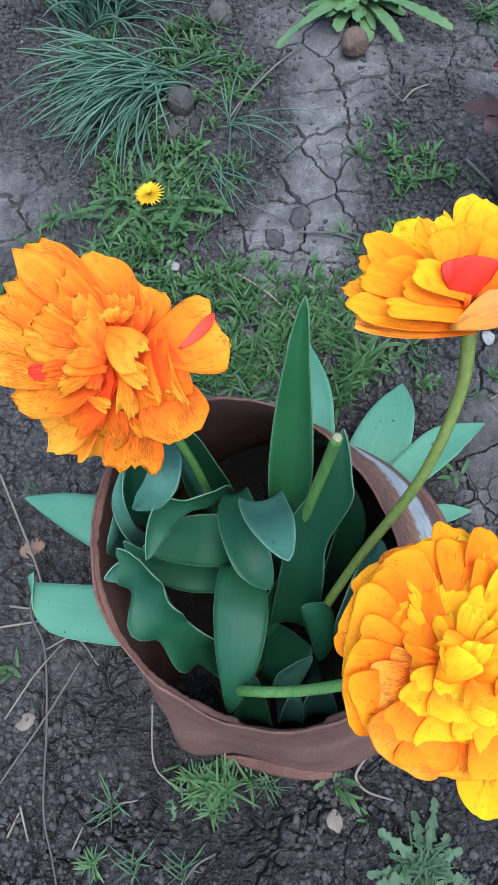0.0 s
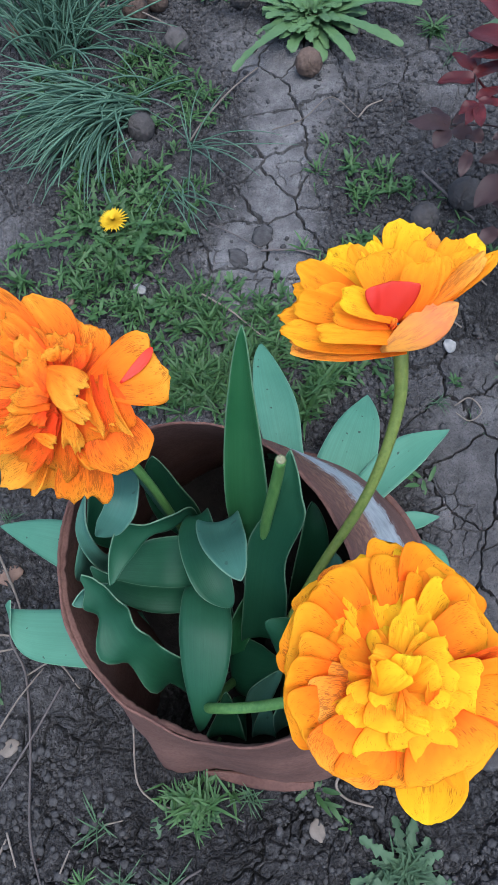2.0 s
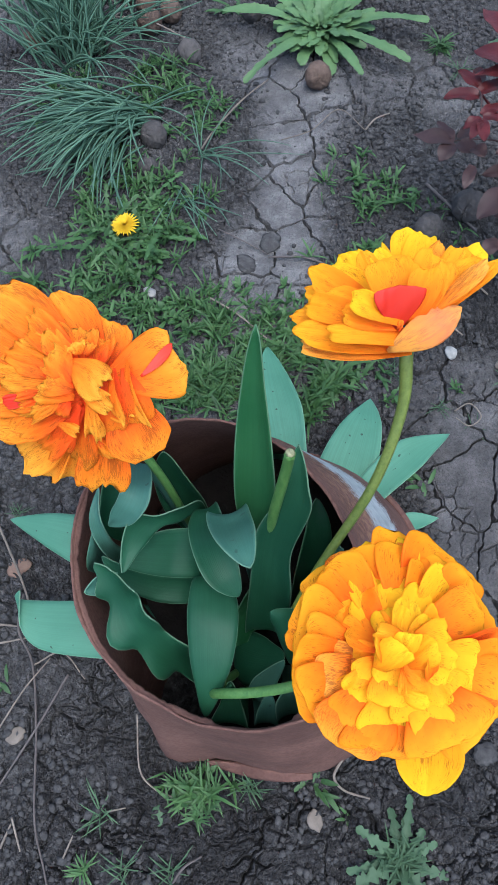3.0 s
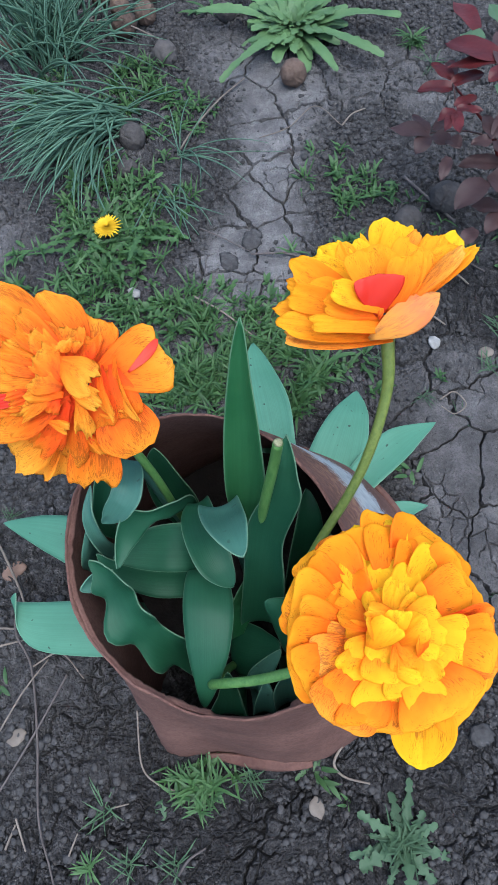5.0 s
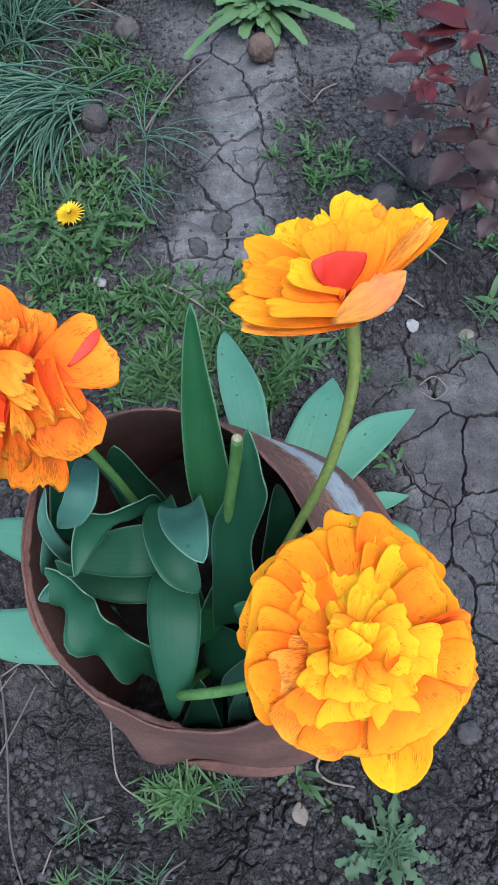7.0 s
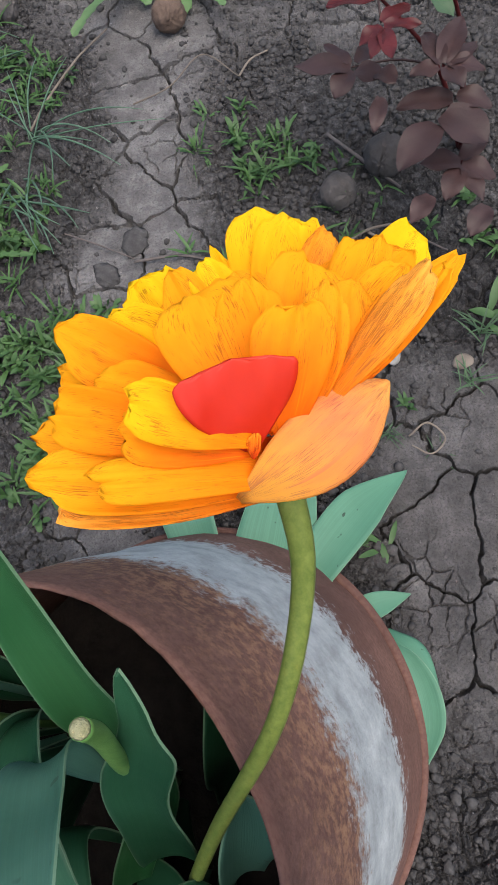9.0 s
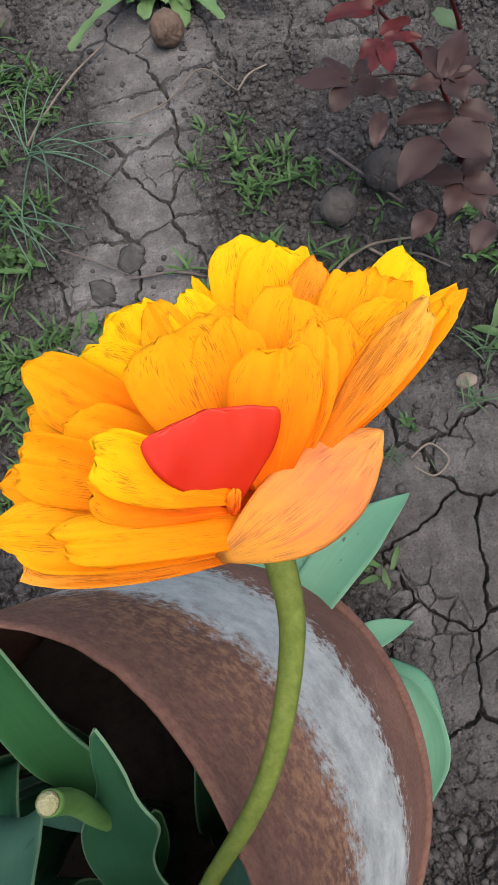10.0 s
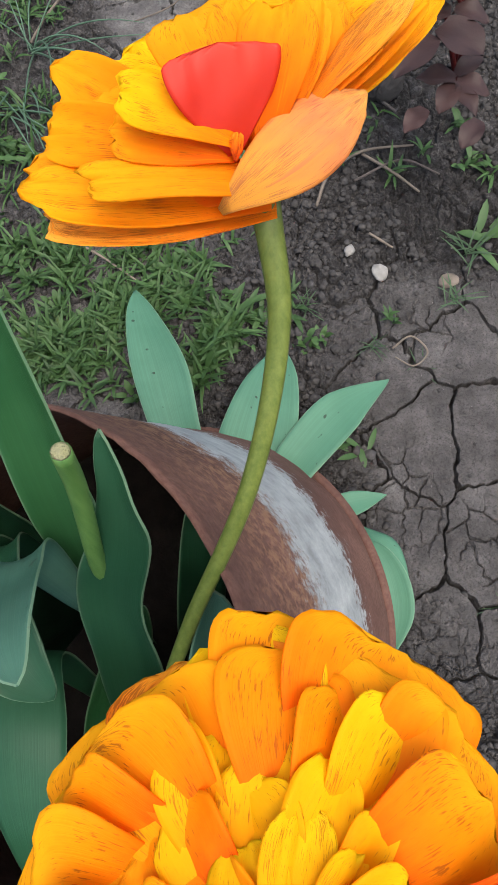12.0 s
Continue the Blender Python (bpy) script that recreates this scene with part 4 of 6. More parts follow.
petal(t2, F2, (-3.6, -18.0, -2.0), (-51.6, -4.7, -25.0), 6.6, AMBER, 0, blunt=0.3)
petal(t2, F2, (-2.8, -20.3, 2.0), (-40.6, -7.0, -12.0), 8.0, AMBER, 0, blunt=0.3)
petal(t2, F2, (-1.8, -25.4, -2.0), (-55.9, -20.0, -20.0), 8.8, ORANGE_SOFT, 0, blunt=0.3)
petal(t2, F2, (-1.6, -22.7, 2.0), (-51.5, -14.9, -10.0), 7.9, AMBER, 2, blunt=0.4)
petal(t2, F2, (-0.9, -23.7, 5.0), (-31.4, -18.7, 4.0), 6.9, AMBER, 2, blunt=0.4)
petal(t2, F2, (-0.5, -21.8, 8.0), (-28.6, -12.8, 12.0), 6.8, YELLOW, 3, blunt=0.4)
petal(t2, F2, (9.7, -29.8, -8.0), (-50.8, -36.6, -10.0), 7.0, STREAKED, -3, blunt=0.35, turn=14, cup=0.25, neck=0.6, ruffle=1.2)
petal(t2, F2, (8.3, -27.7, -6.0), (-53.7, -30.5, -6.0), 8.4, AMBER, -1, blunt=0.3, turn=8, neck=0.6, ruffle=1.1)
petal(t2, F2, (8.1, -28.3, 0.0), (-37.8, -31.1, 4.0), 5.5, AMBER, 4, blunt=0.5, turn=8, cup=-0.25, neck=0.6, ruffle=1.0)
petal(t2, F2, (7.0, -25.0, -4.0), (-48.5, -26.9, -12.0), 8.3, ORANGE_SOFT, 0, blunt=0.3, neck=0.5)
petal(t2, F2, (2.6, -20.1, 6.0), (11.0, -8.0, 10.0), 3.2, AMBER, 1, blunt=0.3)
petal(t2, F2, (-1.0, -23.8, 5.5), (-5.4, -5.5, 18.0), 13.1, RED, 1.5, blunt=1.0, notch=0.02, neck=0.12, cup=0.1, label='plain bright red petal')
petal(t2, F2, (-0.9, -25.4, 6.0), (-0.7, -19.7, 9.0), 1.6, ORANGE, 1)
petal(t2, F2, (6.9, -25.9, 0.0), (17.3, -11.3, 6.0), 7.2, AMBER, 2, blunt=0.4, neck=0.5)
petal(t2, F2, (-4.0, -35.1, -1.0), (28.5, -9.0, 6.0), 9.1, PINKISH, 9, blunt=-0.25, pointed=0.2, neck=0.12, cup=-0.3, turn=4, notch=0.015, label='pale orange outer petal with a pinkish blush')

# tulip with the round yellow bloom turned up to the sky
t3 = root("tulip", (0.010, 0.130, 0.040), "double tulip with a round golden yellow bloom opened to the sky", "tulip", "tulips in the bucket")
part("stem", tube("stem", [(0.010, 0.130, 0.040), (-0.004, 0.104, 0.165), (0.006, 0.099, 0.205), (0.038, 0.098, 0.228), (0.075, 0.102, 0.265), (0.093, 0.106, 0.310), (0.0972, 0.1085, 0.338)], [0.0034, 0.0034, 0.0034, 0.0034, 0.0034, 0.0036, 0.0044], 34, 12), STEM_DARK, t3)
F3 = axis_frame((0.0972, 0.1085, 0.36), (0.0250, -0.3805, 0.9245), (0.9915, -0.1085, -0.0714))
petal(t3, F3, (7.1, 19.3, -11.1), (16.1, 44.3, -25.0), 22.9, AMBER, 2.2, blunt=0.25, turn=5, ruffle=1.2, notch=0.042, neck=0.6)
petal(t3, F3, (17.5, 16.2, -11.0), (31.7, 39.3, -22.8), 24.2, AMBER, 2.2, blunt=0.22, turn=7, ruffle=0.7, notch=0.034, neck=0.6)
petal(t3, F3, (25.2, 10.8, -7.7), (43.7, 23.5, -13.0), 19.6, AMBER, 2.2, blunt=0.09, turn=-4, ruffle=1.1, notch=0.043, neck=0.6)
petal(t3, F3, (30.9, -2.6, 0.1), (52.8, 3.2, 1.5), 11.7, ORANGE, 2.2, turn=21, blunt=-0.01, ruffle=1.1, notch=0.026, neck=0.6)
petal(t3, F3, (28.3, -9.0, 4.6), (50.2, -9.0, 9.1), 17.7, AMBER, 2.2, blunt=0.31, turn=1, ruffle=1.0, notch=0.026, neck=0.6)
petal(t3, F3, (23.5, -17.0, 4.7), (43.4, -27.0, 12.5), 24.7, AMBER, 2.2, blunt=0.15, turn=-2, ruffle=0.7, notch=0.024, neck=0.6)
petal(t3, F3, (27.2, -10.7, 3.7), (50.3, -15.7, 11.5), 10.6, ORANGE, 2.2, blunt=0.23, turn=-3, ruffle=0.8, notch=0.045, neck=0.6)
petal(t3, F3, (-5.0, -25.8, 9.1), (-8.2, -44.9, 14.0), 20.9, ORANGE_SOFT, 2.2, blunt=0.01, turn=9, ruffle=0.6, notch=0.042, neck=0.6)
petal(t3, F3, (-11.8, -23.7, 9.1), (-23.3, -40.5, 15.0), 17.6, ORANGE, 2.2, blunt=0.16, cup=0.2, turn=-9, ruffle=0.6, notch=0.025, neck=0.6)
petal(t3, F3, (-18.4, -17.3, 6.9), (-35.7, -27.6, 12.6), 19.8, AMBER, 2.2, blunt=0.31, turn=-3, ruffle=0.8, notch=0.036, neck=0.6)
petal(t3, F3, (-19.0, -11.6, 3.3), (-42.5, -14.0, 7.9), 21.7, AMBER, 2.2, blunt=0.28, turn=-8, ruffle=1.2, notch=0.023, neck=0.6)
petal(t3, F3, (-21.3, 1.0, -2.1), (-42.6, 3.9, -0.4), 21.7, AMBER, 2.2, blunt=0.3, turn=1, ruffle=0.8, notch=0.03, neck=0.6)
petal(t3, F3, (-18.4, 6.8, -4.3), (-40.4, 16.2, -5.7), 21.4, AMBER, 2.2, blunt=0.32, turn=-6, ruffle=0.6, notch=0.05, neck=0.6)
petal(t3, F3, (-12.4, 14.6, -7.7), (-24.4, 34.3, -17.2), 20.9, AMBER, 2.2, blunt=0.27, turn=-1, ruffle=0.9, notch=0.022, neck=0.6)
petal(t3, F3, (-4.7, 17.8, -10.3), (-9.3, 40.8, -23.0), 19.9, ORANGE, 2.2, blunt=0.06, turn=4, ruffle=1.2, notch=0.039, neck=0.6)
petal(t3, F3, (15.2, -21.1, 9.8), (18.0, -64.1, 10.0), 14.5, YELLOW, 2, blunt=-0.2, pointed=0.5, fold=0.4, notch=0.012)
petal(t3, F3, (17.6, -19.7, 12.0), (27.6, -36.6, 17.4), 21.5, AMBER, 2.2, blunt=0.28, turn=-4, ruffle=0.9, notch=0.05, neck=0.6)
petal(t3, F3, (2.2, -24.9, 11.1), (3.3, -42.6, 13.9), 25.2, AMBER, 2.2, blunt=0.24, turn=0, ruffle=0.8, notch=0.032, neck=0.6)
petal(t3, F3, (-14.1, 8.3, -2.2), (-34.7, 24.3, -8.6), 24.1, AMBER, 2.2, blunt=0.25, cup=0.15, turn=0, ruffle=0.8, notch=0.023, neck=0.6)
petal(t3, F3, (-18.8, -5.0, 5.8), (-38.9, -5.0, 6.7), 19.3, AMBER, 2.2, blunt=0.26, turn=5, ruffle=1.0, notch=0.04, neck=0.6)
petal(t3, F3, (-13.6, -11.9, 8.4), (-31.0, -20.0, 11.0), 15.6, AMBER, 2.2, streaky=True, blunt=0.1, turn=5, ruffle=1.0, notch=0.029, neck=0.6)
petal(t3, F3, (2.8, 18.5, -6.7), (1.8, 44.8, -22.4), 14.2, YELLOW, 2.2, blunt=0.19, turn=-4, ruffle=1.0, notch=0.034, neck=0.6)
petal(t3, F3, (-5.9, -20.0, 11.0), (-17.5, -35.5, 14.3), 17.5, ORANGE_SOFT, 2.2, blunt=0.22, turn=4, ruffle=1.1, notch=0.031, neck=0.6)
petal(t3, F3, (9.5, 14.2, -0.3), (17.6, 39.8, -18.1), 23.1, AMBER, 2.2, blunt=0.29, turn=0, ruffle=0.9, notch=0.025, neck=0.5)
petal(t3, F3, (11.0, 10.4, 0.8), (24.2, 29.2, -13.6), 17.8, AMBER, 2.2, blunt=0.22, turn=4, ruffle=0.7, notch=0.043, neck=0.5)
petal(t3, F3, (14.2, 8.5, 0.8), (34.2, 27.0, -11.7), 16.0, YELLOW, 2.2, blunt=0.24, turn=2, ruffle=1.0, notch=0.021, neck=0.5)
petal(t3, F3, (16.4, 5.0, 2.8), (42.3, 13.2, -2.4), 17.8, AMBER, 2.2, blunt=0.21, turn=2, ruffle=0.6, notch=0.034, neck=0.5)
petal(t3, F3, (17.4, -5.3, 8.3), (39.3, -9.2, 8.2), 14.3, YELLOW, 2.2, blunt=0.06, turn=-6, ruffle=0.6, notch=0.034, neck=0.5)
petal(t3, F3, (9.9, -12.5, 10.9), (25.8, -25.5, 12.0), 17.2, YELLOW, 2.2, blunt=0.28, turn=-9, ruffle=0.8, notch=0.028, neck=0.5)
petal(t3, F3, (3.5, -16.5, 12.2), (5.8, -34.8, 13.1), 21.0, YELLOW, 2.2, blunt=0.02, turn=2, ruffle=0.7, notch=0.036, neck=0.5)
petal(t3, F3, (-2.0, -12.3, 9.8), (-8.6, -27.6, 9.5), 19.4, YELLOW, 2.2, blunt=0.13, turn=6, ruffle=1.0, notch=0.031, neck=0.5)
petal(t3, F3, (-9.1, -7.7, 7.8), (-22.0, -15.8, 6.1), 17.8, YELLOW, 2.2, blunt=0.32, streaky=True, turn=2, ruffle=0.8, notch=0.047, neck=0.5)
petal(t3, F3, (-9.9, 9.7, 1.3), (-26.2, 26.6, -9.8), 16.7, YELLOW, 2.2, blunt=0.05, turn=2, ruffle=1.1, notch=0.031, neck=0.5)
petal(t3, F3, (0.9, 12.7, -1.3), (-5.9, 36.8, -18.0), 23.1, AMBER, 2.2, blunt=0.12, turn=8, ruffle=1.1, notch=0.038, neck=0.5)
petal(t3, F3, (-9.4, -2.2, 6.6), (-22.9, -1.7, 1.3), 14.1, AMBER, 2.2, blunt=0.1, turn=9, ruffle=0.9, notch=0.029, neck=0.5)
petal(t3, F3, (-1.8, 9.3, 4.3), (-4.1, 30.2, -10.8), 14.4, YELLOW, 2.2, blunt=0.04, ruffle=1.6, turn=5, notch=0.02, neck=0.5)
petal(t3, F3, (11.8, 2.3, 7.1), (26.7, 7.7, 0.2), 15.0, YELLOW, 2.2, blunt=0.03, ruffle=1.6, turn=-4, notch=0.05, neck=0.5)
petal(t3, F3, (6.9, -10.9, 13.1), (14.6, -26.8, 14.7), 14.0, YELLOW, 2.2, blunt=0.14, ruffle=1.6, turn=4, notch=0.043, neck=0.5)
petal(t3, F3, (-7.0, -8.3, 12.8), (-15.0, -21.6, 13.4), 11.9, YELLOW, 2.2, blunt=0.11, ruffle=1.6, turn=-1, notch=0.042, neck=0.5)
petal(t3, F3, (-6.8, 5.7, 6.9), (-18.8, 16.8, -2.5), 12.9, AMBER, 2.2, blunt=0.23, ruffle=1.6, turn=7, notch=0.02, neck=0.5)
petal(t3, F3, (0.2, 3.7, 8.6), (-8.9, 21.4, -3.9), 13.4, YELLOW, 2.2, blunt=0.14, ruffle=1.6, turn=0, notch=0.032, neck=0.45)
petal(t3, F3, (2.1, 3.7, 8.7), (7.6, 27.1, -7.0), 13.0, YELLOW, 2.2, blunt=0.2, ruffle=1.6, turn=-8, notch=0.041, neck=0.45)
petal(t3, F3, (4.1, 3.4, 8.6), (19.0, 23.7, -4.9), 11.0, YELLOW, 2.2, blunt=-0.0, ruffle=1.6, turn=0, notch=0.035, neck=0.45)
petal(t3, F3, (5.7, -1.0, 11.6), (28.0, 1.3, 8.3), 13.9, YELLOW, 2.2, blunt=-0.02, ruffle=1.6, turn=-5, notch=0.044, neck=0.45)
petal(t3, F3, (4.8, -5.4, 12.4), (17.1, -17.9, 14.0), 12.7, YELLOW, 2.2, blunt=0.25, ruffle=1.6, turn=4, notch=0.045, neck=0.45)
petal(t3, F3, (1.5, -4.8, 13.1), (2.9, -22.9, 16.1), 14.1, YELLOW, 2.2, blunt=-0.0, ruffle=1.6, turn=-4, notch=0.024, neck=0.45)
petal(t3, F3, (-1.2, -5.0, 11.7), (-12.6, -17.1, 12.8), 12.6, YELLOW, 2.2, blunt=-0.03, ruffle=1.6, turn=-7, notch=0.022, neck=0.45)
petal(t3, F3, (-1.8, 0.9, 10.2), (-19.6, 8.5, 3.7), 9.3, AMBER, 2.2, turn=39, blunt=-0.0, ruffle=0.8, notch=0.038, neck=0.45)
petal(t3, F3, (-1.1, 1.2, 11.2), (-11.1, 10.6, 2.3), 9.7, AMBER, 2.2, blunt=0.16, ruffle=1.6, turn=-6, notch=0.035, neck=0.45)
petal(t3, F3, (-2.6, -2.0, 10.6), (-16.7, -5.7, 8.4), 9.4, AMBER, 2.2, blunt=0.12, ruffle=1.6, turn=-4, notch=0.036, neck=0.45)
petal(t3, F3, (0.1, 1.6, 13.6), (-2.9, 16.8, 3.6), 7.1, YELLOW, 2.2, ruffle=1.4, blunt=0.01, turn=4, notch=0.023, neck=0.4)
petal(t3, F3, (1.0, 1.6, 14.0), (8.2, 21.3, 1.9), 6.9, YELLOW, 2.2, ruffle=1.4, blunt=0.03, turn=7, notch=0.03, neck=0.4)
petal(t3, F3, (3.2, 0.5, 12.7), (17.6, 13.5, 4.5), 5.6, YELLOW, 2.2, ruffle=1.4, blunt=0.0, turn=8, notch=0.027, neck=0.4)
petal(t3, F3, (0.1, -0.0, 13.5), (-9.2, 3.9, 9.0), 7.1, AMBER, 2.2, ruffle=1.4, blunt=-0.0, turn=2, notch=0.027, neck=0.4)
petal(t3, F3, (2.7, -1.4, 14.4), (15.5, -9.2, 16.0), 6.4, AMBER, 2.2, ruffle=1.4, blunt=-0.0, turn=6, notch=0.044, neck=0.4)
petal(t3, F3, (0.4, -1.7, 13.5), (-4.0, -13.8, 16.0), 7.2, YELLOW, 2.2, ruffle=1.4, blunt=0.13, turn=4, notch=0.023, neck=0.4)
petal(t3, F3, (1.1, -0.3, 15.1), (3.7, -1.1, 12.2), 8.9, AMBER, 2.2, ruffle=1.4, blunt=0.1, turn=5, notch=0.034, neck=0.4)
petal(t3, F3, (1.2, -0.6, 13.9), (-0.9, -3.5, 11.9), 8.2, ORANGE_SOFT, 2.2, ruffle=1.4, blunt=-0.02, turn=-6, notch=0.031, neck=0.4)
petal(t3, F3, (-2.0, 24.7, -12.7), (-6.6, 39.5, -20.2), 4.0, FLAME, 1, blunt=0.5)
petal(t3, F3, (-7.5, -7.0, 15.0), (2.3, 6.7, 26.0), 7.7, YELLOW, 2, cup=-0.5)
petal(t3, F3, (3.2, -2.7, 15.0), (4.3, 12.5, 25.0), 6.1, YELLOW, 2, cup=-0.4)
petal(t3, F3, (5.6, -5.1, 15.0), (15.3, 7.9, 25.0), 6.6, YELLOW, 2, cup=-0.4, turn=-25)
petal(t3, F3, (4.0, 7.7, 17.0), (-11.0, 11.5, 23.0), 3.8, AMBER, 2, cup=-0.7)
petal(t3, F3, (15.1, -11.7, 13.0), (12.8, 2.5, 24.0), 4.6, AMBER, 2, turn=40)
petal(t3, F3, (2.4, -5.1, 19.0), (2.4, -16.2, 21.0), 2.1, AMBER, 2, cup=0.4)
petal(t3, F3, (1.5, -15.1, 15.0), (15.1, -20.1, 17.0), 3.6, YELLOW, 2, cup=-0.5)
petal(t3, F3, (-5.1, -5.1, 15.0), (-10.0, 7.6, 23.0), 4.1, AMBER, 2, turn=50)

# tulip whose bloom was cut off
t4 = root("tulip", (0.026, 0.180, 0.045), "tulip with its bloom cut off, upright broad leaves", "tulip", "tulips in the bucket")
stub = part("stem", tube("stem", [(0.026, 0.180, 0.045), (0.036, 0.192, 0.17), (0.046, 0.203, 0.24), (0.0570, 0.213, 0.300), (0.0612, 0.2155, 0.330)], [0.0038, 0.0038, 0.0036, 0.0034, 0.0031], 24, 12), STEM_DARK, t4)
part("cut_end", tube("cut_end", [(0.0612, 0.2155, 0.3302), (0.0614, 0.2156, 0.3312)], [0.0029, 0.0021], 3, 12), CUT, stub, "dry pale cut end of the stem")
leaf(t4, [(0.032, 0.203, 0.170, 0.0070, -15, 0), (0.033, 0.213, 0.205, 0.0100, -8, 0), (0.036, 0.226, 0.240, 0.0136, 0, 0), (0.040, 0.242, 0.285, 0.0119, -12, 0), (0.0435, 0.261, 0.331, 0.0066, -10, 0), (0.0482, 0.276, 0.368, 0.0003, -9, 0)], LEAF_UP, channel=0.5, wave=0.0018, waves=1.5)
leaf(t4, [(0.030, 0.150, 0.120, 0.0158, -3, 0), (0.042, 0.177, 0.190, 0.0150, -21, -17), (0.049, 0.193, 0.227, 0.0135, -38, -10), (0.061, 0.205, 0.263, 0.0130, -26, 12), (0.0655, 0.215, 0.287, 0.0066, -29, -6), (0.067, 0.230, 0.306, 0.0003, -9, 0)], channel=0.35, wave=0.003, waves=2.0, phase=1.0, frill=0.12)
leaf(t4, [(0.026, 0.196, 0.185, 0.0060, 10, 0), (0.018, 0.211, 0.240, 0.0125, 8, 0), (0.021, 0.195, 0.270, 0.0138, 10, 0), (0.0275, 0.176, 0.294, 0.0108, 14, 0), (0.0335, 0.160, 0.300, 0.0004, -8, 0)], LEAF_BLUE, channel=-0.35)
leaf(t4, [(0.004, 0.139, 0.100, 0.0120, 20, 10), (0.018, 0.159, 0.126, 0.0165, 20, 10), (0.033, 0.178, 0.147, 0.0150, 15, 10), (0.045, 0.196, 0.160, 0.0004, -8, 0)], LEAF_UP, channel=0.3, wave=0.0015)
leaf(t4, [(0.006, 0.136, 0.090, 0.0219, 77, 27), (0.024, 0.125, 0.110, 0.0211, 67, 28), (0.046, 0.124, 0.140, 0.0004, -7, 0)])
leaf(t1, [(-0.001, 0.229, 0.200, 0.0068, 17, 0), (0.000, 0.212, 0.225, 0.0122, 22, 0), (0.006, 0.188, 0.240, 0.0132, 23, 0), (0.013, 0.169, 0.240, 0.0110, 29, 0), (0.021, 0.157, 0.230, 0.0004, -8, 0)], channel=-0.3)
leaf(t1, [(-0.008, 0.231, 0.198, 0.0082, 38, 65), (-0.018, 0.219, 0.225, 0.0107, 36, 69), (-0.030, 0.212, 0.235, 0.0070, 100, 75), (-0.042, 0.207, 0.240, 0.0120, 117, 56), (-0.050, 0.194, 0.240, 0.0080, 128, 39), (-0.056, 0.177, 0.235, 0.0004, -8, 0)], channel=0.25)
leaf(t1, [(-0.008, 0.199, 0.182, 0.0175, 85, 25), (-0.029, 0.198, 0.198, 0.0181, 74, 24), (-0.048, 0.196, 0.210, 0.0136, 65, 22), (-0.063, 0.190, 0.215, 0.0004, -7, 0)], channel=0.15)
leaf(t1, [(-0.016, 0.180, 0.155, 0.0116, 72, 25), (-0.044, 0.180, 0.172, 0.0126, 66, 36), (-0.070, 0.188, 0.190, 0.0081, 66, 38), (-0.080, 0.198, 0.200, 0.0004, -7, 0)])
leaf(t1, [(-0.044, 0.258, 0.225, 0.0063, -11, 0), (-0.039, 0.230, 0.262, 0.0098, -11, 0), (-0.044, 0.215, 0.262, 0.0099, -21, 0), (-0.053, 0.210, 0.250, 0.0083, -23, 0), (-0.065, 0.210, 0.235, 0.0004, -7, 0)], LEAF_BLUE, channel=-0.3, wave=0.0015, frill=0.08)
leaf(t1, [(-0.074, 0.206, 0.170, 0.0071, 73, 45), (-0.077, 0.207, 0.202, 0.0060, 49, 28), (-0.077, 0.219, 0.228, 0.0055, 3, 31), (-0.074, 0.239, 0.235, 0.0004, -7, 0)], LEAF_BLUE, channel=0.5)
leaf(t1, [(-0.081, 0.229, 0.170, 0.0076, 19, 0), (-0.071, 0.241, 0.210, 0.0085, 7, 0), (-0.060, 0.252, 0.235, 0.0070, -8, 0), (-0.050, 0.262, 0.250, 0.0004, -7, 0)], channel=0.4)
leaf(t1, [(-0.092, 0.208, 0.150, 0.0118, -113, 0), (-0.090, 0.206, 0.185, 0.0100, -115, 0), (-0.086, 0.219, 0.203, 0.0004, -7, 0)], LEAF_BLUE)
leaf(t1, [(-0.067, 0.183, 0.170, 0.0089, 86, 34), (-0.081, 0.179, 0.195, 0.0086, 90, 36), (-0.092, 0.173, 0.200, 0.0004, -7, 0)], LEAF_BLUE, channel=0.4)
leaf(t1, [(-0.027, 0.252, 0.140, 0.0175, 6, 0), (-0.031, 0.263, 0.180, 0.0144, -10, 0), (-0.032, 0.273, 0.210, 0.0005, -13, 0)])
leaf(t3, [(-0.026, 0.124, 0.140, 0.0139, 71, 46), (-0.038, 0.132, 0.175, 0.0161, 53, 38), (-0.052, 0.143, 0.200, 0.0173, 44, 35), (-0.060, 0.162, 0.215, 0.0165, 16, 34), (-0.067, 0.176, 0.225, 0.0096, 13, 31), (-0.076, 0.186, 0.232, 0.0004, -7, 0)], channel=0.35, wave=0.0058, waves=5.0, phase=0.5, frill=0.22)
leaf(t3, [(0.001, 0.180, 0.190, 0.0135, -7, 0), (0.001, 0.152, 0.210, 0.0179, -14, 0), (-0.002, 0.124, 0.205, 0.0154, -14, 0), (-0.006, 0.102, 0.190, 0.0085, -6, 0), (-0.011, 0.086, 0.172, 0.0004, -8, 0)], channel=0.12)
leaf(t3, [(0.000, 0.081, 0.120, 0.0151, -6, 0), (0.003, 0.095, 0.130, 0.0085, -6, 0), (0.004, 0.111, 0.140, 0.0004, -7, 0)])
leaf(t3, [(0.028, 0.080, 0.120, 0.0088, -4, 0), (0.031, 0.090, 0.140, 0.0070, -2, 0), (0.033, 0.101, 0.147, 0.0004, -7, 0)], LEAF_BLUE)
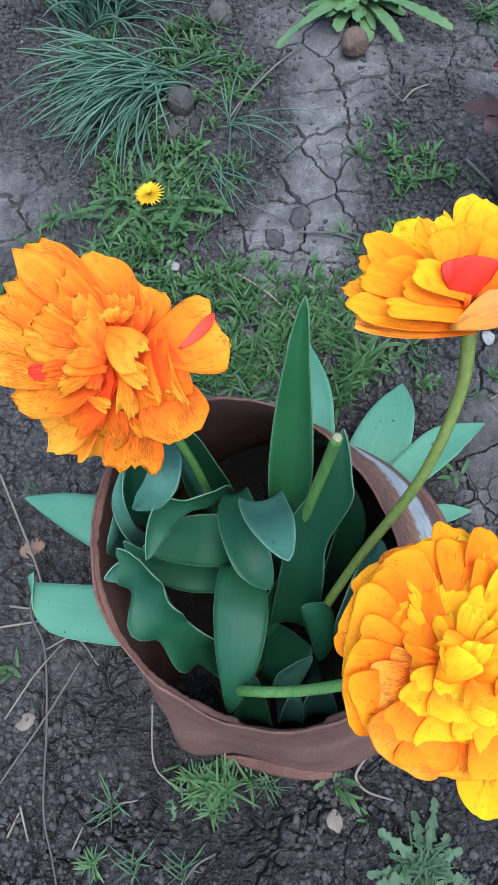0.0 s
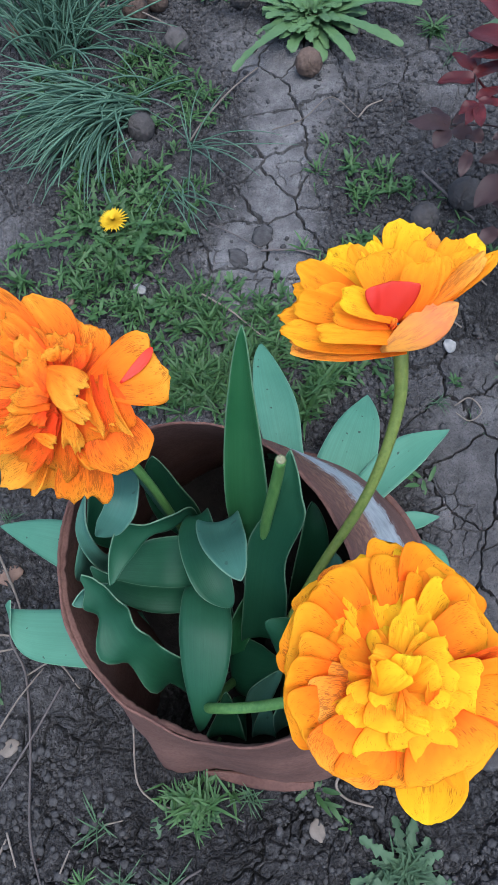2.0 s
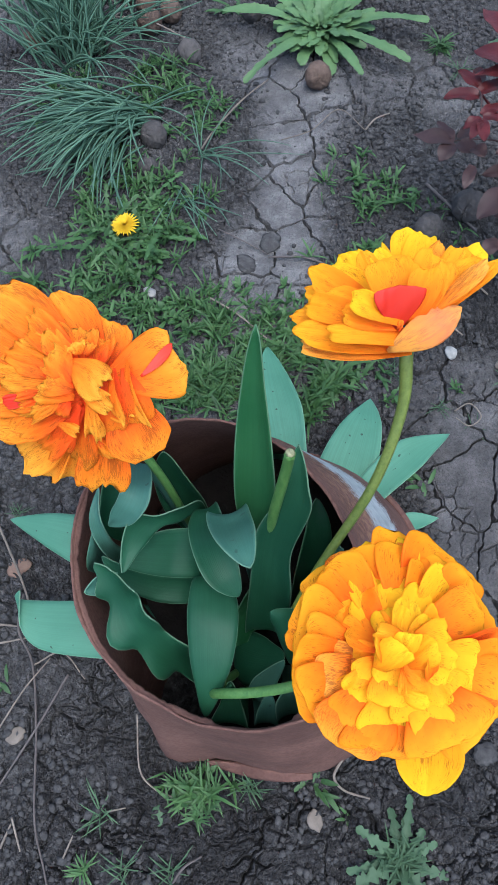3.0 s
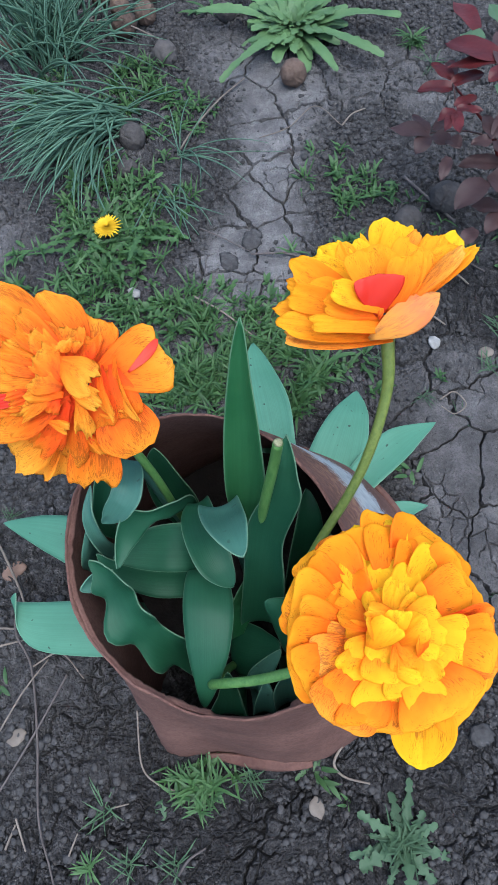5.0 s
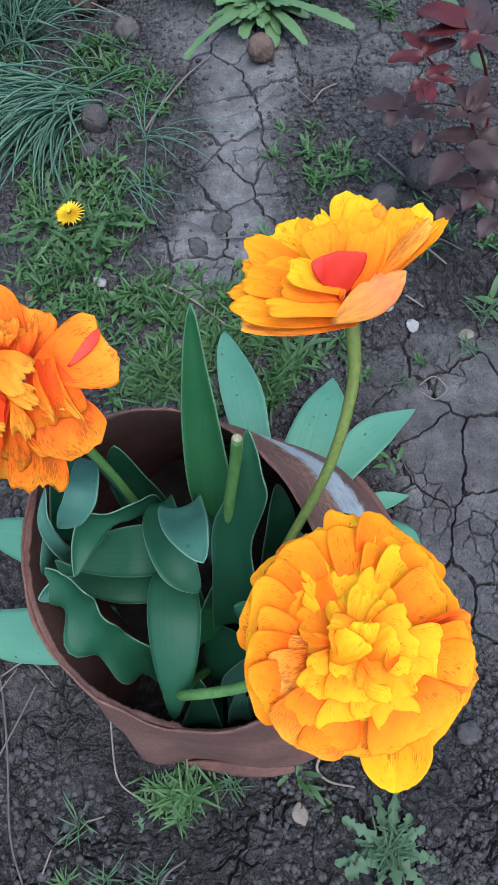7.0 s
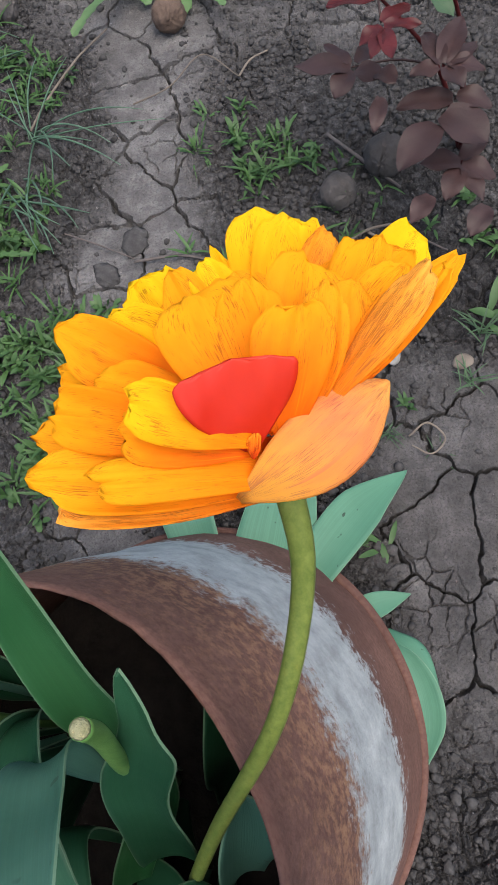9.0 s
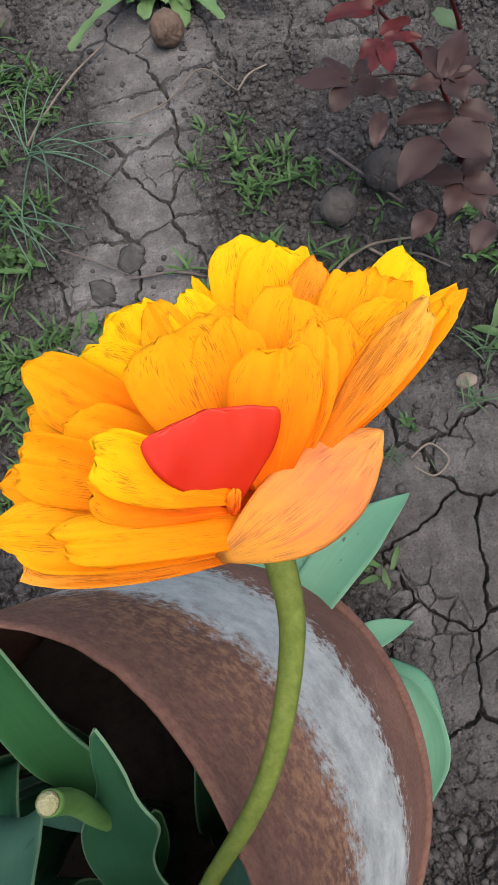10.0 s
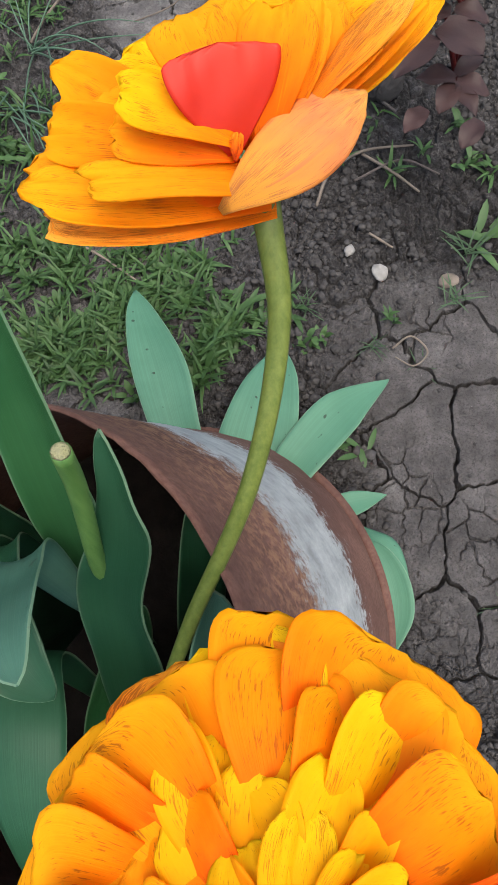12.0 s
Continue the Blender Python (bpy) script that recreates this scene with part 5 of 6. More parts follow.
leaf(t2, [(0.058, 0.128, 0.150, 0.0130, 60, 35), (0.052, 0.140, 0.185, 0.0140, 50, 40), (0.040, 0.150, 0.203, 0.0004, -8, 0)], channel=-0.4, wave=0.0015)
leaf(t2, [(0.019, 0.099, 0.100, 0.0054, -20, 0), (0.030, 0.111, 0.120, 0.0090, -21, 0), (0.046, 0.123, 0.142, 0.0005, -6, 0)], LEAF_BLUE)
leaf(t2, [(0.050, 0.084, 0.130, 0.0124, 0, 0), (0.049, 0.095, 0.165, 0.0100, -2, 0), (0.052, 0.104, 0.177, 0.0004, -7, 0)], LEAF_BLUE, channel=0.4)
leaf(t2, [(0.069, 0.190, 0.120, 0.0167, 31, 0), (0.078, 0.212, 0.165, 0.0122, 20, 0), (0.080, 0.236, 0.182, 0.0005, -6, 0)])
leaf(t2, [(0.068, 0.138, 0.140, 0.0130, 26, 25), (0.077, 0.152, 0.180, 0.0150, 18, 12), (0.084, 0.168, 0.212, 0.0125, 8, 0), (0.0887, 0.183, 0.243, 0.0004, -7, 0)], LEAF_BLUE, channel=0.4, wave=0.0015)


# ---- tulip leaves that lie on the soil round the bucket ----
def ground_leaf(stations, label, group="tulip leaves round the bucket", **shape):
    x, y = stations[0][:2]
    me = leaf_mesh("tulip_leaf", stations, sharp=0.85, **shape)
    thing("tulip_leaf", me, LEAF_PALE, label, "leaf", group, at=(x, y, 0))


ground_leaf([(0.070, 0.300, 0.012, 0.0150, -13, 0), (0.064, 0.342, 0.026, 0.0195, -13, 0), (0.060, 0.392, 0.030, 0.0218, -11, 0), (0.053, 0.440, 0.027, 0.0125, -9, 0), (0.050, 0.469, 0.022, 0.0006, -9, 0)], "pale green pointed tulip leaf rising beside the bucket's back", channel=0.25)
ground_leaf([(0.105, 0.280, 0.010, 0.0240, -8, 0), (0.122, 0.318, 0.024, 0.0300, -8, 0), (0.142, 0.364, 0.025, 0.0210, -5, 0), (0.157, 0.398, 0.012, 0.0006, -5, 0)], "broad pale green tulip leaf with dark specks on soil", channel=0.12)
ground_leaf([(0.125, 0.275, 0.012, 0.0120, -60, 0), (0.149, 0.296, 0.026, 0.0169, -60, 0), (0.191, 0.328, 0.024, 0.0168, -56, 0), (0.234, 0.350, 0.011, 0.0006, -10, 0)], "pale green speckled tulip leaf pointing away from the bucket", channel=0.2)
ground_leaf([(0.160, 0.250, 0.010, 0.0120, -84, 0), (0.177, 0.257, 0.014, 0.0100, -84, 0), (0.192, 0.259, 0.012, 0.0070, -90, 0), (0.208, 0.260, 0.012, 0.0006, -10, 0)], "short tip of a pale tulip leaf under the bead", channel=0.2)
ground_leaf([(-0.090, 0.240, 0.020, 0.0260, -94, 0), (-0.136, 0.252, 0.045, 0.0262, -94, 0), (-0.179, 0.268, 0.045, 0.0180, -86, 0), (-0.224, 0.287, 0.030, 0.0006, -5, 0)], "pale green tulip leaf with a yellowed tip over soil", channel=0.15)
ground_leaf([(-0.060, 0.166, 0.020, 0.0230, -78, 0), (-0.100, 0.168, 0.048, 0.0270, -76, 0), (-0.137, 0.170, 0.050, 0.0273, -73, 0), (-0.186, 0.178, 0.045, 0.0240, -73, 0), (-0.201, 0.190, 0.048, 0.0150, -76, 0), (-0.198, 0.208, 0.056, 0.0030, -67, 0)], "broad pale tulip leaf, its tip folded over", channel=0.08)
ground_leaf([(0.170, 0.236, 0.008, 0.0070, -6, 0), (0.187, 0.220, 0.020, 0.0100, -6, 0), (0.190, 0.194, 0.020, 0.0157, 0, 0), (0.185, 0.167, 0.014, 0.0150, 0, 0), (0.172, 0.139, 0.006, 0.0004, -16, 0)], "creased pale green tulip leaf along the bucket's foot", channel=-0.35)
ground_leaf([(0.180, 0.240, 0.008, 0.0070, 10, 0), (0.194, 0.226, 0.015, 0.0095, 10, 0), (0.201, 0.207, 0.015, 0.0077, 22, 0), (0.207, 0.183, 0.006, 0.0004, -14, 0)], "narrow pale green tulip leaf on cracked soil", channel=0.3)


# ---- walnuts ----
def walnut_mesh(seed, halves=False):
    me = bpy.data.meshes.new("walnut")
    bm = bmesh.new()
    bmesh.ops.create_uvsphere(bm, u_segments=48, v_segments=30, radius=1.0)
    for v in bm.verts:
        p = v.co.copy()
        r = 1 + 0.07 * noise.noise(p * 2.2 + Vector((seed, 0, 0))) - 0.10 * (1 - abs(noise.noise(p * 4 + Vector((0, seed, 0))))) ** 6 + 0.03 * noise.noise(p * 11)
        ridge = math.exp(-(p.x / 0.07) ** 2)
        r += 0.05 * ridge - (0.16 * math.exp(-(p.x / 0.03) ** 2) if halves else 0.05 * math.exp(-(p.x / 0.02) ** 2))
        v.co = Vector((p.x * 0.98, p.y * 0.97, p.z * 0.92)) * r
        v.co.y += 0.04 * max(0, p.y) ** 6
    bm.to_mesh(me)
    bm.free()
    me.polygons.foreach_set("use_smooth", np.ones(len(me.polygons), bool))
    return me


def walnut_at(x, y, radius, turn, fresh=True, seed=1, halves=False):
    me = walnut_mesh(seed, halves)
    me.transform(Matrix.Scale(radius * 0.9, 4))
    me.transform(Matrix.Rotation(turn, 4, "Z") @ Matrix.Rotation(0.9 + 0.25 * math.sin(seed), 4, "X"))
    me.transform(Matrix.Translation((0, 0, radius * (0.78 if fresh or halves else 0.35))))
    ob = thing("walnut", me, WALNUT if fresh else WALNUT_GREY, "round brown walnut in its shell lying on soil" if fresh else "grey weathered walnut half sunk in the soil", "walnut", "walnuts on the soil")
    ob.location = (x, y, at_ground(x, y))


for k, (x, y, r, fresh) in enumerate(((0.147, 0.884, 0.0205, True), (-0.052, 1.050, 0.019, True), (-0.090, 1.075, 0.018, True), (-0.119, 1.115, 0.020, True), (-0.050, 1.100, 0.021, True), (-0.0835, 1.032, 0.021, True),
                                      (-0.028, 0.972, 0.021, False), (0.066, 1.040, 0.017, False), (-0.136, 0.997, 0.020, False), (-0.080, 0.818, 0.021, False), (-0.225, 1.130, 0.020, False), (0.145, 1.080, 0.018, True),
                                      (0.2544, 0.6173, 0.0195, False), (0.3043, 0.6402, 0.0225, False), (-0.160, 1.120, 0.018, True), (-0.255, 1.02, 0.019, True), (-0.088, 0.765, 0.016, False))):
    walnut_at(x, y, r, k * 1.3 if k > 13 or k < 12 else (0.5 if k == 12 else -0.6), fresh, k + 1, k in (12, 13))


# ---- weeds ----
def lobed_leaf(x, y, direction, length, width, rise, bend, rng, lobes=5, depth=0.35, z=0.004, saw=False, tip=0.82):
    return blade_data((x, y, z), direction, length, width, rise, bend, rng, 6 * max(lobes, 3), 0.12, lobes, depth, across=5, saw=saw, ripple=width * 0.2, tip=tip)


def rosette():
    rng = random.Random(12)
    cx, cy = 0.160, 0.982
    r = root("weed_rosette", (cx, cy, 0), "fresh green weed rosette with long toothed leaves on soil", "weed")
    far = ((0.026, 1.024, 0.0105), (0.303, 0.957, 0.010), (0.049, 0.874, 0.0085), (0.266, 0.882, 0.0095), (0.203, 0.872, 0.0085), (0.120, 1.115, 0.011), (0.075, 1.075, 0.011), (0.235, 1.035, 0.010), (0.165, 1.11, 0.0095), (0.245, 0.985, 0.009))
    for x, y, w in far:
        d, ln = math.degrees(math.atan2(y - cy, x - cx)), math.hypot(x - cx, y - cy)
        part("leaf", smooth_mesh("leaf", *lobed_leaf(cx, cy, d, ln * 1.06, w, 30, 44, rng, 9, 0.2, 0.006, True, 0.74)), ROSETTE, r)
    for k in range(92):
        q = k / 92
        d = k * 137.5
        ln = 0.064 * (1 - q) + 0.016
        part("leaf", smooth_mesh("leaf", *lobed_leaf(cx + 0.006 * math.cos(radians(d)), cy + 0.006 * math.sin(radians(d)), d, ln * rng.uniform(0.85, 1.15), 0.0092 * rng.uniform(0.75, 1.25) * (0.6 + ln * 6), 14 + 44 * q + rng.uniform(-12, 12), 30 + 10 * q, rng, 5, 0.2, 0.008 + 0.012 * q, True, 0.72)), ROSETTE, r)


rosette()


def dandelion():
    rng = random.Random(3)
    cx, cy, hz = -0.113, 0.657, 0.022
    r = root("dandelion", (cx, cy, 0), "dandelion with one open yellow flower among jagged leaves", "dandelion")
    for k in range(44):
        d = k * 137.5 + rng.uniform(-40, 40)
        ln = rng.choice((0.03, 0.04, 0.05, 0.062, 0.085)) * rng.uniform(0.85, 1.15)
        part("leaf", smooth_mesh("leaf", *lobed_leaf(cx + rng.gauss(0, 0.022), cy + rng.gauss(0, 0.018), d, ln, 0.0050 * rng.uniform(0.7, 1.2), rng.uniform(10, 55), 45, rng, 7, 0.82, 0.005, True)), WEED, r)
    fx, fy = -0.1125, 0.657
    part("stem", tube("stem", [(cx, cy, 0.002), (cx - 0.001, cy + 0.004, 0.012), (fx, fy, hz)], [0.0014, 0.0014, 0.0018], 8, 6), STEM, r)
    pieces = []
    for k in range(170):
        q = k / 170
        pieces.append(blade_data((fx, fy, hz + 0.002 * (1 - q)), k * 137.5, 0.0200 * (0.35 + 0.65 * q) * rng.uniform(0.9, 1.1), 0.0016, 70 - 62 * q, 18, rng, 3, 0.1))
    part("flower_head", joined("flower_head", pieces), DANDY, r, "yellow dandelion flower head")


dandelion()


def low_weeds():
    """Short chickweed-like growth in mats."""
    rng = random.Random(7)
    beds = ((-0.10, 0.535, 0.05, 0.025, 160), (-0.02, 0.535, 0.05, 0.035, 420), (0.06, 0.47, 0.05, 0.035, 520), (-0.02, 0.425, 0.04, 0.03, 520), (0.02, 0.46, 0.05, 0.04, 420), (0.12, 0.425, 0.022, 0.018, 220), (0.085, 0.395, 0.02, 0.02, 120),
            (0.08, 0.53, 0.05, 0.025, 200), (-0.13, 0.60, 0.045, 0.045, 420), (-0.075, 0.68, 0.05, 0.05, 420), (-0.15, 0.70, 0.04, 0.04, 220), (-0.21, 0.62, 0.03, 0.05, 90), (0.19, 0.59, 0.05, 0.02, 170), (0.21, 0.685, 0.04, 0.035, 200),
            (0.165, 0.715, 0.02, 0.015, 50), (-0.07, 0.93, 0.05, 0.04, 120), (-0.04, 0.032, 0.022, 0.012, 120), (0.35, 0.56, 0.05, 0.03, 70), (0.21, 0.40, 0.03, 0.02, 30), (-0.25, 0.55, 0.03, 0.06, 80), (-0.16, 0.80, 0.05, 0.05, 220), (-0.06, 0.90, 0.05, 0.05, 180), (-0.02, 0.83, 0.03, 0.04, 90), (-0.20, 0.92, 0.05, 0.06, 160), (-0.10, 0.74, 0.05, 0.03, 200))
    pieces, at_base = [], -0.001
    for cx, cy, sx, sy, count in beds:
        for _ in range(count // 10):
            x, y = rng.gauss(cx, sx * 0.65), rng.gauss(cy, sy * 0.65)
            if (x - 0.045) ** 2 + (y - 0.205) ** 2 < 0.142 ** 2:
                continue
            d0, size, broad = rng.uniform(0, 360), rng.uniform(0.6, 1.25), rng.random() < 0.3
            for k in range(rng.randint(6, 14)):
                ln = size * rng.uniform(0.010, 0.030) * (0.6 if broad else 1)
                pieces.append(blade_data((x + rng.gauss(0, 0.003), y + rng.gauss(0, 0.003), at_base + rng.uniform(0, 0.008)), d0 + k * 137 + rng.uniform(-35, 35), ln, rng.uniform(0.0009, 0.0019) * (1.7 if broad else 1), rng.uniform(8, 78), rng.uniform(15, 70), rng, 4, 0.25, tip=0.8 if broad else 0.95))
    thing("low_weeds", joined("low_weeds", pieces), WEED, "mat of small green chickweed leaves over bare soil", "weeds", kind="stuff")


low_weeds()


def onion_grass():
    rng = random.Random(9)
    def strands(count, cx, cy, spread, heading, fan, length, rise, bend, width):
        out = []
        for _ in range(count):
            x, y = cx + rng.gauss(0, spread), cy + rng.gauss(0, spread)
            d, a, b = radians(heading + rng.gauss(0, fan)), rise + rng.gauss(0, 8), bend + rng.gauss(0, 18)
            p, pts, ln = Vector((x, y, 0.0)), [], length * rng.uniform(0.55, 1.15)
            turn = rng.gauss(0, 0.35)
            for k in range(7):
                pts.append(tuple(p))
                e = radians(a - b * k / 6)
                dd = d + turn * k / 6
                p = p + Vector((math.cos(dd) * math.cos(e), math.sin(dd) * math.cos(e), math.sin(e))) * ln / 6
                p.z = max(p.z, 0.003 + rng.uniform(0, 0.004))
            w = width * rng.uniform(0.7, 1.2)
            out.append(tube_data(pts, [w, w, w * 0.9, w * 0.35], 12, 5, False))
        return out
    for label, (cx, cy), pieces in (
        ("thick tuft of grey-green wild onion blades fallen to one side", (-0.112, 0.868), strands(170, -0.112, 0.868, 0.016, 212, 22, 0.17, 36, 52, 0.0016) + strands(40, -0.130, 0.840, 0.025, 235, 35, 0.12, 34, 55, 0.0015) + strands(3, -0.10, 0.875, 0.004, 350, 8, 0.13, 30, 32, 0.0013)),
        ("upright tuft of green wild onion blades beside walnuts", (-0.190, 1.020), strands(170, -0.190, 1.020, 0.028, 110, 80, 0.17, 66, 44, 0.0016) + strands(30, -0.19, 1.01, 0.02, 330, 20, 0.19, 40, 45, 0.0013)),
        ("small spray of thin wild onion blades on crusted soil", (-0.018, 0.782), strands(9, -0.018, 0.782, 0.004, 305, 22, 0.13, 35, 40, 0.001) + strands(5, -0.018, 0.782, 0.004, 100, 40, 0.08, 45, 40, 0.001)),
        ("dry flattened spray of thin grass blades", (-0.03, 0.735), strands(12, -0.045, 0.720, 0.012, 290, 25, 0.11, 25, 35, 0.0011)),
    ):
        r = root("wild_onion", (cx, cy, 0), label, "grass", "wild onion tufts")
        for verts, faces in pieces:
            part("blade", smooth_mesh("blade", verts, faces), ONION, r)


onion_grass()


def tufts():
    """Small tufts of grass and seedlings."""
    rng = random.Random(15)
    def tuft(count, length, width, rise):
        return joined("grass_tuft", [blade_data((rng.gauss(0, 0.003), rng.gauss(0, 0.003), 0), rng.uniform(0, 360), length * rng.uniform(0.6, 1.15), width * rng.uniform(0.8, 1.2), rise + rng.uniform(-25, 25), 35, rng, 5) for _ in range(count)])
    kinds = [tuft(30, 0.032, 0.0014, 26), tuft(15, 0.028, 0.0007, 35), tuft(7, 0.020, 0.0021, 25)]
    spots = ((-0.048, 0.026, 0, 0.85), (-0.038, 0.018, 0, 0.75), (-0.028, 0.026, 0, 0.7), (-0.060, 0.034, 0, 0.6), (-0.045, 0.008, 0, 0.6), (-0.130, 0.017, 1, 1.0), (-0.145, -0.029, 0, 0.6), (-0.108, -0.030, 1, 0.9), (-0.066, -0.034, 1, 0.9), (0.008, 0.025, 1, 0.8), (0.001, 0.031, 1, 0.8), (0.062, 0.030, 2, 1.2),
             (0.324, 0.946, 0, 1.1), (0.320, 0.935, 0, 0.8), (0.158, 0.756, 2, 0.8), (0.223, 0.706, 2, 1.1), (0.346, 0.463, 2, 1.8), (0.3075, 0.411, 1, 0.9), (0.263, 0.360, 1, 0.8), (0.266, 0.168, 1, 0.7), (0.200, 0.300, 2, 1.2),
             (0.335, 0.452, 1, 1.2), (0.018, 0.490, 2, 0.9), (-0.010, 0.905, 2, 1.6), (-0.015, 0.885, 2, 1.2), (0.030, 0.86, 2, 0.9), (-0.06, 0.90, 2, 1.4), (0.117, 0.434, 0, 1.15), (0.108, 0.426, 0, 0.9), (0.125, 0.440, 2, 1.4), (0.098, 0.398, 0, 0.7), (0.150, 0.430, 2, 1.0), (0.170, 0.436, 2, 1.1), (0.058, 0.447, 0, 1.0), (0.030, 0.430, 0, 1.0), (-0.005, 0.420, 0, 0.9), (0.185, 0.43, 1, 0.7), (0.34, 0.89, 1, 1.0),
             (-0.225, 0.30, 1, 0.6), (-0.23, 0.13, 2, 1.0), (0.23, 0.385, 1, 0.6), (-0.19, 0.58, 2, 1.3), (-0.23, 0.66, 2, 1.3), (0.09, 0.0, 2, 0.7), (0.04, 1.06, 2, 1.6))
    for x, y, kind, size in spots:
        ob = thing("grass_tuft", kinds[kind].copy(), WEED if kind != 1 else WEED_GREY, "small tuft of narrow green grass blades in soil" if kind < 2 else "young green weed seedling in dry soil", "grass", "grass tufts")
        ob.matrix_basis = pose(x, y, at_ground(x, y) + 0.0005, 0, 0, rng.uniform(0, 360)) @ Matrix.Scale(size, 4)


tufts()


def lobed_weed():
    rng = random.Random(31)
    cx, cy = 0.130, -0.033
    r = root("lobed_weed", (cx, cy, 0), "grey-green weed with deeply lobed leaves and fine feathery leaflets", "weed")
    for d, ln in ((58, 0.044), (76, 0.052), (95, 0.040), (112, 0.034), (150, 0.046), (182, 0.050), (165, 0.036), (204, 0.058), (20, 0.046), (40, 0.032), (-15, 0.050), (232, 0.045), (262, 0.05), (305, 0.05), (66, 0.030), (86, 0.034), (130, 0.036), (172, 0.028), (192, 0.034), (5, 0.03)):
        part("leaf", smooth_mesh("leaf", *lobed_leaf(cx, cy, d + rng.uniform(-9, 9), ln * rng.uniform(0.75, 1.1), ln * rng.uniform(0.11, 0.16), rng.uniform(12, 55), 45, rng, 5, 0.72, 0.004, True, 0.78)), WEED_GREY, r)
    fine = [blade_data((cx + rng.gauss(0, 0.006), cy + rng.gauss(0, 0.006), 0.006), rng.uniform(0, 360), rng.uniform(0.012, 0.034), 0.0008, rng.uniform(20, 60), 30, rng, 3) for _ in range(60)]
    part("feathery_leaf", joined("feathery_leaf", fine), WEED_GREY, r)


lobed_weed()


def rose_shoot():
    """Young rose with wine-red leaves of several leaflets each."""
    rng = random.Random(17)
    r = root("rose_shoot", (0.379, 0.643, 0), "young rose bush with glossy wine-red and dull plum leaflets", "rose bush")

    def leaflet(at, heading, size, half, mat):
        v, f = blade_data(at, heading, size, half, rng.uniform(-4, 14), rng.uniform(14, 34), rng, 22, rng.uniform(0.10, 0.3), 0, 0, 0.0003, 0.92, 7, False, 0.0012)
        part("leaflet", smooth_mesh("leaflet", v, f), mat, r)

    foot = (0.379, 0.643, 0.0)
    for tip, bend in (((0.286, 0.660, 0.165), (0.345, 0.655, 0.09)), ((0.333, 0.663, 0.180), (0.368, 0.665, 0.10)), ((0.327, 0.610, 0.132), (0.362, 0.625, 0.08)), ((0.331, 0.556, 0.087), (0.365, 0.600, 0.06))):
        part("cane", tube("cane", [foot, bend, tip], [0.0028, 0.0020, 0.0011], 14, 7), WINE, r)
    for a, b in (((0.286, 0.660, 0.165), (0.283, 0.630, 0.162)), ((0.345, 0.655, 0.090), (0.267, 0.640, 0.122)), ((0.362, 0.625, 0.080), (0.332, 0.590, 0.117)), ((0.333, 0.663, 0.180), (0.345, 0.690, 0.178))):
        mid = tuple((p + q) / 2 + (0.006 if k == 2 else 0) for k, (p, q) in enumerate(zip(a, b)))
        part("leaf_stalk", tube("leaf_stalk", [a, mid, b], [0.0012, 0.0010, 0.0007], 8, 5), PLUM, r)
    leaflet((0.285, 0.652, 0.165), 164, 0.036, 0.0098, WINE)
    leaflet((0.287, 0.664, 0.165), 118, 0.034, 0.0078, WINE)
    leaflet((0.288, 0.666, 0.165), 81, 0.040, 0.0071, WINE)
    leaflet((0.286, 0.658, 0.165), 19, 0.039, 0.0091, WINE)
    leaflet((0.281, 0.624, 0.165), -153, 0.021, 0.0068, WINE)
    leaflet((0.280, 0.621, 0.165), -119, 0.031, 0.0061, WINE)
    leaflet((0.281, 0.620, 0.165), -96, 0.032, 0.0068, WINE)
    leaflet((0.283, 0.624, 0.165), -15, 0.027, 0.0061, WINE)
    leaflet((0.283, 0.627, 0.165), 32, 0.032, 0.0075, WINE)
    leaflet((0.328, 0.664, 0.185), 141, 0.057, 0.0162, WINE)
    leaflet((0.328, 0.658, 0.185), 159, 0.050, 0.0105, WINE)
    leaflet((0.330, 0.651, 0.185), 72, 0.073, 0.0133, PLUM)
    leaflet((0.334, 0.647, 0.185), -153, 0.023, 0.0097, WINE)
    leaflet((0.335, 0.650, 0.185), 43, 0.046, 0.0126, PLUM)
    leaflet((0.318, 0.708, 0.185), 103, 0.054, 0.0110, WINE)
    leaflet((0.333, 0.642, 0.185), -58, 0.024, 0.0097, PLUM)
    leaflet((0.265, 0.637, 0.125), 158, 0.044, 0.0113, PLUM)
    leaflet((0.263, 0.635, 0.125), -128, 0.027, 0.0099, PLUM)
    leaflet((0.270, 0.635, 0.125), -53, 0.021, 0.0113, PLUM)
    leaflet((0.283, 0.627, 0.125), -63, 0.020, 0.0099, PLUM)
    leaflet((0.278, 0.601, 0.125), -116, 0.030, 0.0069, PLUM)
    leaflet((0.265, 0.641, 0.125), 114, 0.031, 0.0064, PLUM)
    leaflet((0.271, 0.640, 0.125), 44, 0.032, 0.0071, PLUM)
    leaflet((0.324, 0.608, 0.135), 90, 0.037, 0.0091, PLUM)
    leaflet((0.326, 0.610, 0.135), 52, 0.043, 0.0105, PLUM)
    leaflet((0.322, 0.606, 0.135), -180, 0.022, 0.0084, PLUM)
    leaflet((0.326, 0.605, 0.135), -73, 0.024, 0.0091, PLUM)
    leaflet((0.329, 0.607, 0.135), -17, 0.029, 0.0098, PLUM)
    leaflet((0.329, 0.606, 0.135), 33, 0.037, 0.0084, PLUM)
    leaflet((0.329, 0.587, 0.12), 161, 0.042, 0.0118, PLUM)
    leaflet((0.319, 0.577, 0.12), -54, 0.040, 0.0186, PLUM)
    leaflet((0.310, 0.569, 0.12), -140, 0.050, 0.0143, PLUM)
    leaflet((0.333, 0.590, 0.12), -30, 0.028, 0.0112, PLUM)
